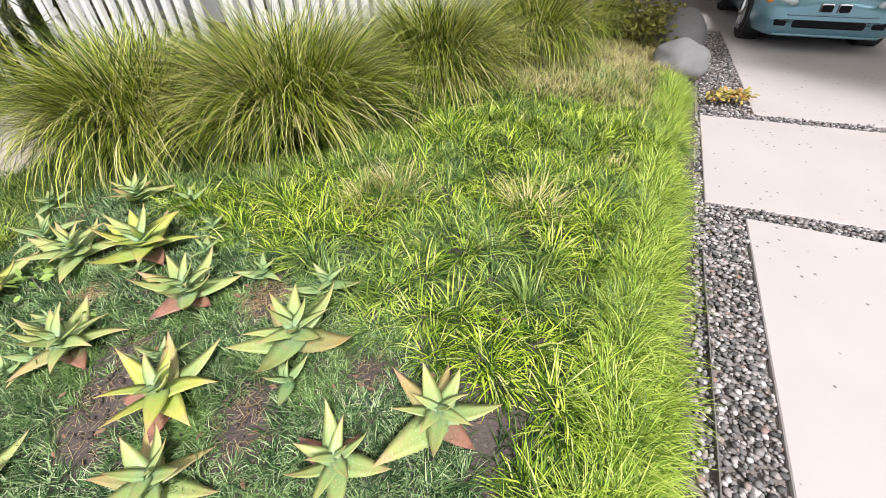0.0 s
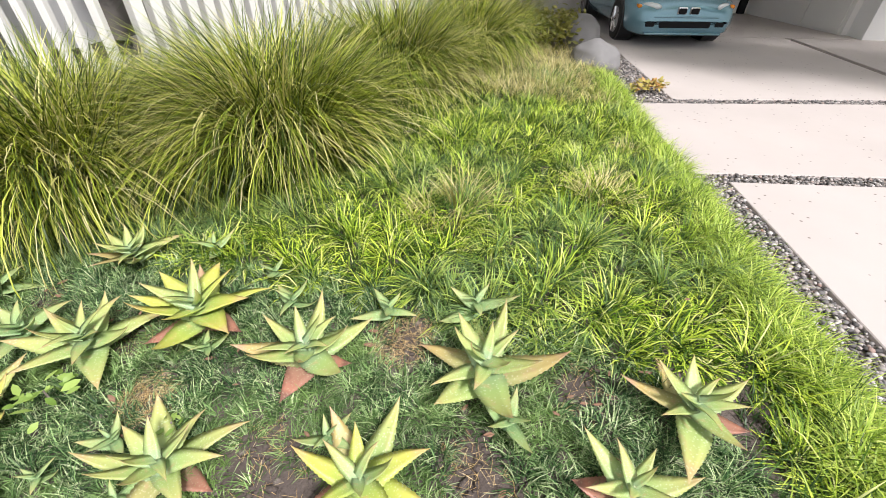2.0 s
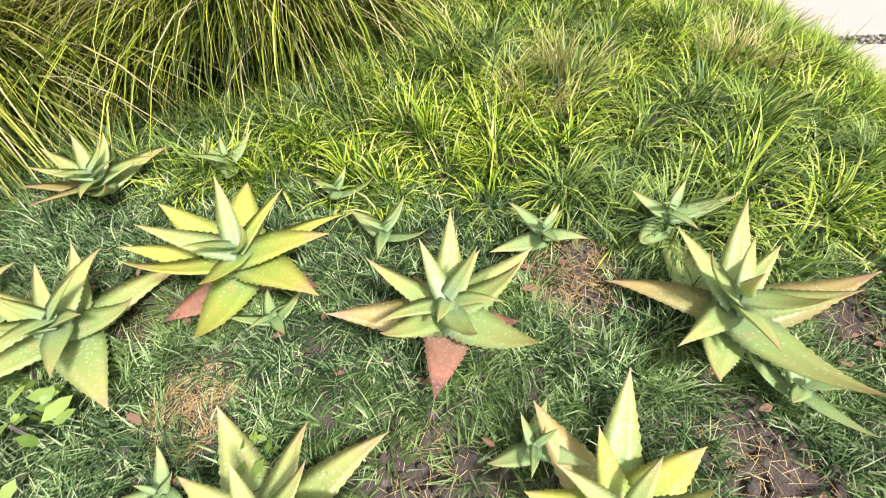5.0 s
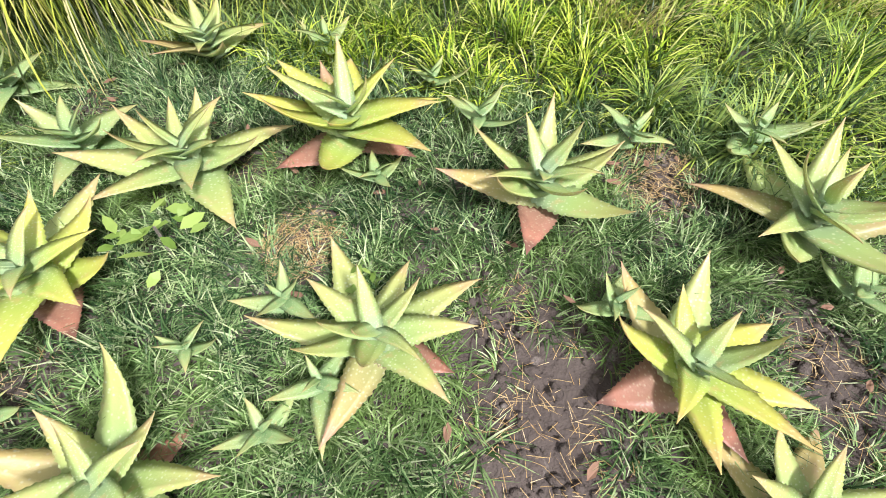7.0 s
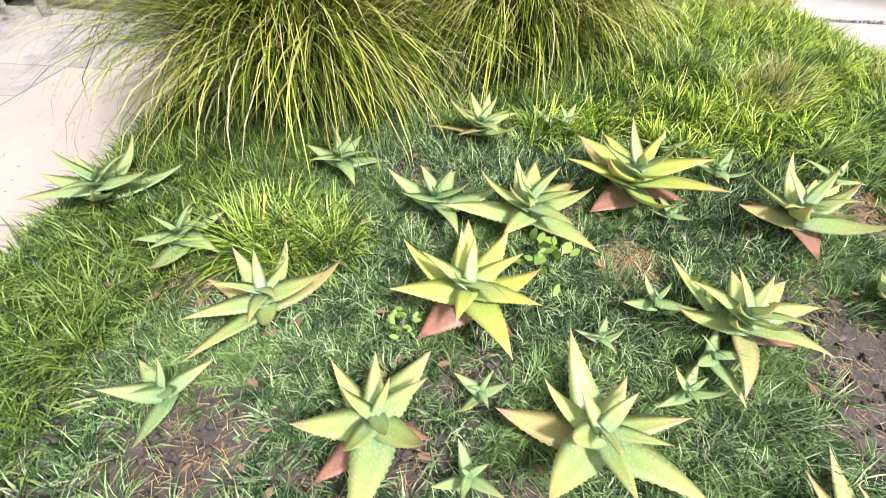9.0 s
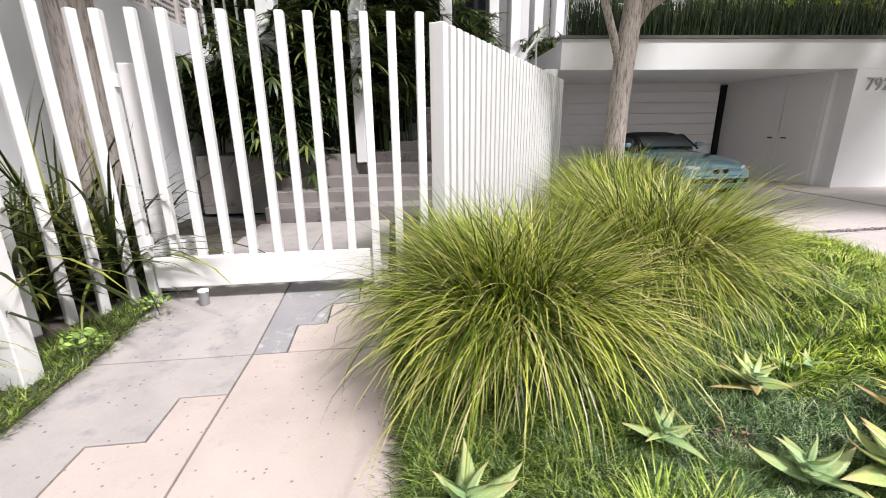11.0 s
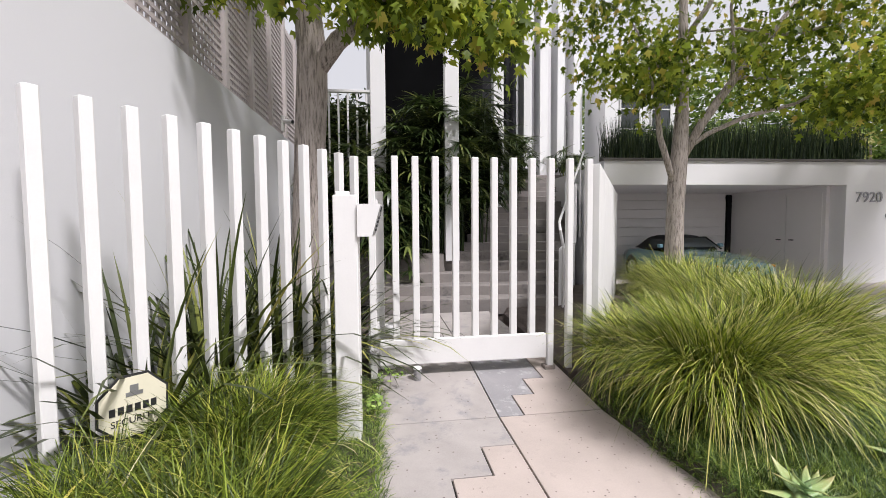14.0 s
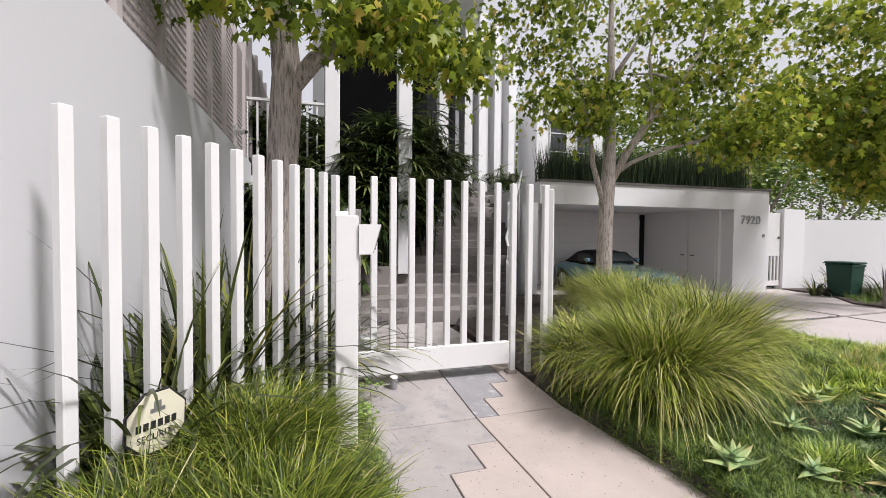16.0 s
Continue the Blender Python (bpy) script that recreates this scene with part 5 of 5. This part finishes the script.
make_bin()
tagged(link_bm("east_bed", prism_bm([(11.1, -3.2), (22, -3.2), (22, 4.3), (12.42, 5.9), (12.42, 4.6), (11.1, 3.2)], -0.15, -0.06), SOIL), "dark soil bed past the driveway", "soil", kind="structure")
x, y = scatter([(11.1, 0.5), (15, 0.5), (15, 4.2), (12.6, 4.6), (11.2, 3.1)], 14)
v, t = tufts(x, y, 40, 0.1, (0.15, 0.3), (0.006, 0.01), 0.8, 1.1, 3, lambda a, b: 0 * a - 0.06)
stuff("shade_groundcover", v, t, FARLEAF, "dark green groundcover below the maple", "groundcover")


# ---- house openings above the carport ----
GLASS = surface("dark_window_glass", (0.05, 0.055, 0.06), (0.03, 0.035, 0.04), 0.08, big=2, fine=20, bump=0.0, spec=0.8)


def make_window(name, x0, x1, y, z0, z1, sashes):
    t = tagged(new(name), "tall dark window in a white house wall", "window", kind="structure")
    part("pane", box_bm(x0, x1, y - 0.012, y - 0.004, z0, z1), GLASS, t)
    w = 0.05
    for a, b, c, d in ((x0 - w, x0, z0, z1), (x1, x1 + w, z0, z1), (x0 - w, x1 + w, z0 - w, z0), (x0 - w, x1 + w, z1, z1 + w)):
        part("frame", box_bm(a, b, y - 0.05, y - 0.002, c, d, bevel=0.005), WHITE, t)
    for k in range(1, sashes):
        z = z0 + (z1 - z0) * k / sashes
        part("bar", box_bm(x0, x1, y - 0.04, y - 0.013, z - 0.02, z + 0.02), WHITE, t)


make_window("window_1", 5.55, 5.95, 12.3, 3.9, 6.2, 4)
make_window("window_2", 7.2, 7.9, 11.2, 4.2, 6.4, 3)
make_window("window_3", 8.4, 9.1, 11.2, 4.2, 6.4, 3)
make_palm(4.9, 10.3, 3.0, 0.9, 42, "small potted palm at the top of the stairs")
# maintain a closed view behind the palms
wall("house_west", [(-1.75, 7.7), (-1.45, 7.7), (-1.45, 12.5), (-1.75, 12.5)], 0.8, 9.5, STUCCO, "white house wall beside the terrace", "wall")


# ---- car ----
PAINT = surface("teal_metallic_paint", (0.20, 0.37, 0.46), (0.17, 0.33, 0.41), 0.25, metal=0.35, big=1.5, fine=300, bump=0.0, coat=0.8)
RUBBER = surface("tyre_rubber", (0.03, 0.03, 0.03), (0.02, 0.02, 0.02), 0.85, fine=80)
CLOTH = surface("black_canvas", (0.025, 0.025, 0.028), (0.015, 0.015, 0.017), 0.9, fine=200, bump=0.2)
ORANGE = plain("orange_lens", (0.85, 0.30, 0.04), 0.2)
LAMPGLASS = plain("lamp_glass", (0.72, 0.76, 0.78), 0.08, 0.3)
SCREEN = plain("windscreen_glass", (0.05, 0.06, 0.065), 0.05, 0.0)


def loft(sections, closed=False):
    bm = bmesh.new()
    rows = [[bm.verts.new(p) for p in s] for s in sections]
    n = len(rows[0])
    for p, q in zip(rows, rows[1:]):
        for k in range(n if closed else n - 1):
            bm.faces.new((p[k], p[(k + 1) % n], q[(k + 1) % n], q[k]))
    bm.faces.new(rows[0][::-1])
    bm.faces.new(rows[-1])
    bmesh.ops.recalc_face_normals(bm, faces=bm.faces)
    return bm


def car_ring(y, w, zb, sh, top):
    half = [(0.0, zb), (0.80 * w, zb), (0.95 * w, zb + 0.05), (w, zb + 0.18), (0.995 * w, sh - 0.14), (0.95 * w, sh - 0.03), (0.86 * w, sh + 0.01), (0.60 * w, top - 0.035), (0.30 * w, top - 0.008), (0.0, top)]
    return [(x, y, z) for x, z in half] + [(-x, y, z) for x, z in half[-2:0:-1]]


def make_car(m):
    car = tagged(new("roadster"), "teal two-seat roadster with a black soft top on the driveway", "car")
    secs = [(-0.0, 0.58, 0.20, 0.47, 0.53), (0.04, 0.69, 0.18, 0.53, 0.60), (0.12, 0.77, 0.165, 0.57, 0.65), (0.30, 0.825, 0.155, 0.64, 0.72), (0.55, 0.85, 0.155, 0.70, 0.77), (0.85, 0.845, 0.17, 0.735, 0.81), (1.25, 0.835, 0.17, 0.75, 0.86), (1.65, 0.825, 0.17, 0.77, 0.89), (2.1, 0.825, 0.17, 0.79, 0.88), (2.7, 0.845, 0.17, 0.82, 0.89), (3.1, 0.865, 0.18, 0.84, 0.89), (3.5, 0.84, 0.22, 0.82, 0.87), (3.85, 0.76, 0.28, 0.75, 0.80), (4.02, 0.62, 0.36, 0.64, 0.70)]
    part("body", loft([car_ring(*s) for s in secs], True), PAINT, car, smooth=True)
    top = []
    for y, wb, wt, zb, zt in ((1.78, 0.70, 0.66, 0.86, 0.90), (2.12, 0.70, 0.60, 0.86, 1.17), (2.25, 0.70, 0.57, 0.86, 1.225), (2.6, 0.71, 0.56, 0.86, 1.255), (2.95, 0.71, 0.56, 0.86, 1.20), (3.25, 0.70, 0.60, 0.86, 1.00), (3.4, 0.68, 0.62, 0.86, 0.90)):
        half = [(wb, zb), ((wb + wt) / 2, (zb + zt) / 2), (wt, zt - 0.05), (wt - 0.10, zt - 0.008), (0, zt)]
        top.append([(x, y, z) for x, z in half] + [(-x, y, z) for x, z in half[-2::-1]])
    part("soft_top", loft(top), CLOTH, car, "black canvas soft top", smooth=True)
    bm = bmesh.new()
    bm.faces.new([bm.verts.new(p) for p in ((-0.62, 1.70, 0.925), (0.62, 1.70, 0.925), (0.56, 2.085, 1.16), (-0.56, 2.085, 1.16))])
    e = bmesh.ops.extrude_face_region(bm, geom=bm.faces[:])
    bmesh.ops.translate(bm, vec=(0, -0.012, 0.014), verts=[v for v in e["geom"] if isinstance(v, bmesh.types.BMVert)])
    bmesh.ops.recalc_face_normals(bm, faces=bm.faces)
    part("windscreen", bm, SCREEN, car)
    part("windscreen_frame", add_tube(bmesh.new(), [(-0.69, 1.64, 0.88), (-0.60, 2.09, 1.18), (0.60, 2.09, 1.18), (0.69, 1.64, 0.88)], [0.022] * 4, 6), CLOTH, car)
    for s in (-1, 1):
        bm = bmesh.new()
        bm.faces.new([bm.verts.new(p) for p in ((s * 0.712, 1.86, 0.90), (s * 0.705, 2.75, 0.91), (s * 0.628, 2.68, 1.15), (s * 0.652, 2.15, 1.12))])
        part("side_window", bm, SCREEN, car)
        part("headlight", loft([[(s * (0.56 + 0.14 * math.cos(a) * r), 0.075 + 0.16 * math.cos(a) * r * 0.6 + (0.03 if r < 1 else 0.05) - 0.03, 0.575 + 0.055 * math.sin(a) * r) for a in np.linspace(0, 2 * math.pi, 12, endpoint=False)] for r in (1.0, 0.75)], True), LAMPGLASS, car, "clear glass headlight", smooth=True)
        part("indicator", box_bm(s * 0.715 - 0.035, s * 0.715 + 0.035, 0.115, 0.25, 0.545, 0.595, bevel=0.015), ORANGE, car, "orange indicator lens")
        g = part("grille", box_bm(s * 0.095 - 0.075, s * 0.095 + 0.075, -0.022, 0.04, 0.47, 0.575, bevel=0.015), CHROME, car, "chrome-framed oval grille")
        part("grille_opening", box_bm(s * 0.095 - 0.06, s * 0.095 + 0.06, -0.036, 0.0, 0.483, 0.562, bevel=0.012), DARK, g)
        part("fog_recess", box_bm(s * 0.54 - 0.07, s * 0.54 + 0.07, -0.012, 0.10, 0.30, 0.365, bevel=0.012), DARK, car)
        mir = part("mirror", box_bm(s * 0.90 - 0.07, s * 0.90 + 0.07, 1.86, 1.98, 0.92, 1.02, bevel=0.025), PAINT, car)
        for wy in (0.78, 3.22):
            arch = part("wheel_arch", add_tube(bmesh.new(), [(s * 0.60, wy, 0.315), (s * 0.852, wy, 0.315)], [0.355, 0.355], 26), BLACK, car)
            wh = part("wheel", add_tube(bmesh.new(), [(s * 0.66, wy, 0.30), (s * 0.68, wy, 0.30), (s * 0.855, wy, 0.30), (s * 0.872, wy, 0.30)], [0.285, 0.31, 0.31, 0.285], 26), RUBBER, car)
            part("rim", add_tube(bmesh.new(), [(s * 0.84, wy, 0.30), (s * 0.876, wy, 0.30)], [0.205, 0.20], 24), GREYMETAL, wh)
            for k in range(5):
                a = k * 2 * math.pi / 5
                part("spoke", add_tube(bmesh.new(), [(s * 0.882, wy + 0.03 * math.cos(a), 0.30 + 0.03 * math.sin(a)), (s * 0.88, wy + 0.195 * math.cos(a), 0.30 + 0.195 * math.sin(a))], [0.028, 0.018], 6), CHROME, wh)
    part("lower_intake", box_bm(-0.40, 0.40, -0.02, 0.05, 0.285, 0.375, bevel=0.02), DARK, car, "dark lower air intake")
    part("front_lip", box_bm(-0.60, 0.60, -0.03, 0.10, 0.185, 0.215, bevel=0.012), PAINT, car)
    part("bumper_strip", box_bm(-0.50, 0.50, -0.012, 0.04, 0.425, 0.45, bevel=0.01), PAINT, car)
    car.matrix_basis = m
    return car


make_car(pose(6.80, 4.58, -0.098, 0, 0, 4) @ Matrix.Diagonal((0.97, 0.96, 0.97, 1)))


# ---- stones, gravel, litter ----
def make_boulder(x, y, z, r, sx, sy, sz, seed):
    bm = bmesh.new()
    bmesh.ops.create_icosphere(bm, subdivisions=4, radius=r)
    for v in bm.verts:
        d = v.co.normalized()
        v.co *= 1 + 0.16 * noise.noise(d * 1.4 + Vector((seed, 0, 0))) + 0.05 * noise.noise(d * 4 + Vector((0, seed, 0)))
        v.co = Vector((v.co.x * sx, v.co.y * sy, v.co.z * sz))
    ob = tagged(link_bm("boulder", bm, ROCK, smooth=True), "smooth rounded grey granite boulder at the bed edge", "boulder", "boulders by the driveway")
    ob.location = (x, y, z)


make_boulder(5.17, 2.75, 0.08, 0.30, 1.0, 1.15, 0.75, 1.0)
make_boulder(5.05, 3.9, 0.12, 0.40, 1.0, 1.2, 0.8, 5.0)

PEBBLE_MAT = foliage("gravel_stones", [(0.0, (0.07, 0.065, 0.065)), (0.4, (0.21, 0.20, 0.20)), (0.7, (0.36, 0.315, 0.30)), (0.93, (0.58, 0.55, 0.54)), (1.0, (0.30, 0.19, 0.16))], glow=0.0, rough=0.75)


def make_gravel():
    bm = bmesh.new()
    bmesh.ops.create_icosphere(bm, subdivisions=1, radius=0.5)
    base = np.array([v.co[:] for v in bm.verts])
    tri = np.array([[v.index for v in f.verts] for f in bm.faces])
    bm.free()
    xs, ys = [], []
    for poly, d in (([(5.47, -3.2), (5.73, -3.2), (5.69, -0.1), (5.46, 0.0), (5.40, 0.0)], 3600), ([(5.34, -3.2), (5.46, -3.2), (5.44, 0.0), (5.34, 0.0)], 1000), ([(5.32, 0.0), (5.46, 0.0), (5.43, 1.7), (5.32, 1.7)], 3000), ([(5.45, 1.68), (5.9, 1.75), (5.75, 5.4), (5.35, 5.4)], 2000), ([(5.44, -0.11), (8.9, 0.04), (8.9, 0.25), (5.44, 0.03)], 2600), ([(5.44, 1.66), (8.9, 2.02), (8.9, 2.18), (5.44, 1.84)], 2600)):
        a, b = scatter(poly, d)
        xs.append(a)
        ys.append(b)
    x, y = np.concatenate(xs), np.concatenate(ys)
    n = len(x)
    sz = RNG.uniform(0.011, 0.030, n)
    sc = sz[:, None] * RNG.uniform([0.8, 0.8, 0.45], [1.5, 1.3, 0.9], (n, 3))
    a = RNG.uniform(0, 6.3, n)
    p = base[None] * sc[:, None] * RNG.uniform(0.8, 1.2, (n, len(base), 1))
    c, s = np.cos(a)[:, None], np.sin(a)[:, None]
    v = np.stack([x[:, None] + p[:, :, 0] * c - p[:, :, 1] * s, y[:, None] + p[:, :, 0] * s + p[:, :, 1] * c, -0.122 + sc[:, 2:3] * 0.3 + RNG.uniform(0, 0.012, (n, 1)) + p[:, :, 2]], -1).reshape(-1, 3)
    t = (tri[None] + (np.arange(n) * len(base))[:, None, None]).reshape(-1, 3)
    stuff("gravel", v, t, PEBBLE_MAT, "mixed grey and brown gravel between bed and slabs", "gravel")


make_gravel()
tagged(link_bm("steel_edging", prism_bm([(5.535, -3.2), (5.54, -3.2), (5.452, -0.55), (5.447, -0.55)], -0.15, -0.088), STEEL), "thin rusty steel edging in the gravel", "edging", kind="structure")


def make_litter():
    spots = []
    for bx, by, br in BARE:
        for _ in range(3):
            spots.append((bx + random.gauss(0, br), by + random.gauss(0, br)))
    for _ in range(18):
        spots.append((random.uniform(1.6, 4.8), random.uniform(-2.95, -1.8)))
    spots += [(4.68, -1.89), (5.62, -0.75), (4.2, 0.9), (5.9, 1.2)]
    form = np.array([(-1, 0, 0), (-0.3, -0.42, 0.12), (0.5, -0.3, 0.05), (1, 0, 0.2), (0.5, 0.3, 0.1), (-0.3, 0.4, 0.0)])
    for x, y in spots:
        s, a = random.uniform(0.010, 0.022), random.uniform(0, 6.3)
        me = bpy.data.meshes.new("fallen_leaf")
        vs = [(s * (p[0] * math.cos(a) - p[1] * math.sin(a)), s * (p[0] * math.sin(a) + p[1] * math.cos(a)), s * (p[2] + random.uniform(0, 0.25))) for p in form]
        me.from_pydata(vs, [], [(0, 1, 2), (0, 2, 3), (0, 3, 4), (0, 4, 5)])
        me.materials.append(DEADLEAF)
        ob = tagged(new("fallen_leaf", me), "curled brown fallen leaf on the ground", "leaf", "fallen leaves")
        up = 0.16 if (x, y) == (4.68, -1.89) else 0.03
        ob.location = (x, y, (float(bed_z(x, y)) if x < 5.36 else -0.098) + up * (1 if x < 5.36 else 0.1))


make_litter()


def weed_leaf(m):
    me = bpy.data.meshes.new("leaf")
    me.from_pydata([tuple(p) for p in OVAL] + [(0.5, 0.0, 0.03)], [], [(0, 1, 6), (1, 2, 6), (2, 3, 6), (3, 4, 6), (4, 5, 6), (5, 0, 6)])
    me.materials.append(m)
    return me


WEEDS = {m.name: weed_leaf(m) for m in (WEEDLEAF, GOLDWEED)}


def make_weed(x, y, z, r, n, m, label, name="weed", cat="weed", size=0.05):
    top = tagged(new(name), label, cat)
    top.location = (x, y, z)
    for p in ball(n, (0, 0, r * 0.6), (r, r, r * 0.6), -0.2):
        s = size * random.uniform(0.65, 1.2)
        ob = new("leaf", WEEDS[m.name])
        ob.parent = top
        ob.matrix_basis = Matrix.Translation(p) @ Euler((random.gauss(0, 0.5), random.gauss(-0.1, 0.45), random.uniform(0, 6.3))).to_matrix().to_4x4() @ Matrix.Diagonal((s, s, s, 1))
    part("stem", add_tube(bmesh.new(), [(0, 0, -0.03), (0.01, 0.0, r)], [0.004, 0.003], 5), BARK, top)


make_weed(4.15, -1.76, 0.16, 0.09, 34, WEEDLEAF, "broad-leaved bright green weed in the grass")
make_weed(2.62, -2.42, 0.10, 0.09, 26, WEEDLEAF, "soft green weed beside an aloe")
make_weed(2.25, -2.62, 0.06, 0.05, 14, WEEDLEAF, "small green clover weed in groundcover", size=0.03)
make_weed(3.05, -2.45, 0.10, 0.05, 12, WEEDLEAF, "small green clover weed in groundcover", size=0.03)
make_weed(-0.86, -0.35, 0.0, 0.12, 60, WEEDLEAF, "small leafy green plant at the gate post", "leafy_plant", "plant", 0.045)
make_weed(-0.95, -0.9, 0.0, 0.12, 60, WEEDLEAF, "small leafy green plant at the path edge", "leafy_plant", "plant", 0.045)
make_shrub(4.72, 3.5, 0.0, 0.30, 0.55, 40, 14, 0.09, GOLDLEAF, "pale yellow-green variegated shrub behind boulders")
for k in range(4):
    make_weed(5.55 + k * 0.085, 2.05 + 0.03 * k, -0.10, 0.10, 44, GOLDWEED, "low yellow-orange succulent creeping over gravel", "succulent", "succulent", 0.06)
x, y = spaced([(-1.9, -3.2), (-0.77, -3.2), (-0.91, -0.85), (-0.98, 0.0), (-1.2, -0.1), (-1.5, -1.3)], 0.055)
v, t = tufts(x, y, 26, 0.05, (0.05, 0.11), (0.004, 0.007), 1.1, 1.1, 2, lambda a, b: 0 * a - 0.03)
stuff("path_side_moss", v, t, EDGEGRASS, "low green groundcover beside the path", "groundcover")
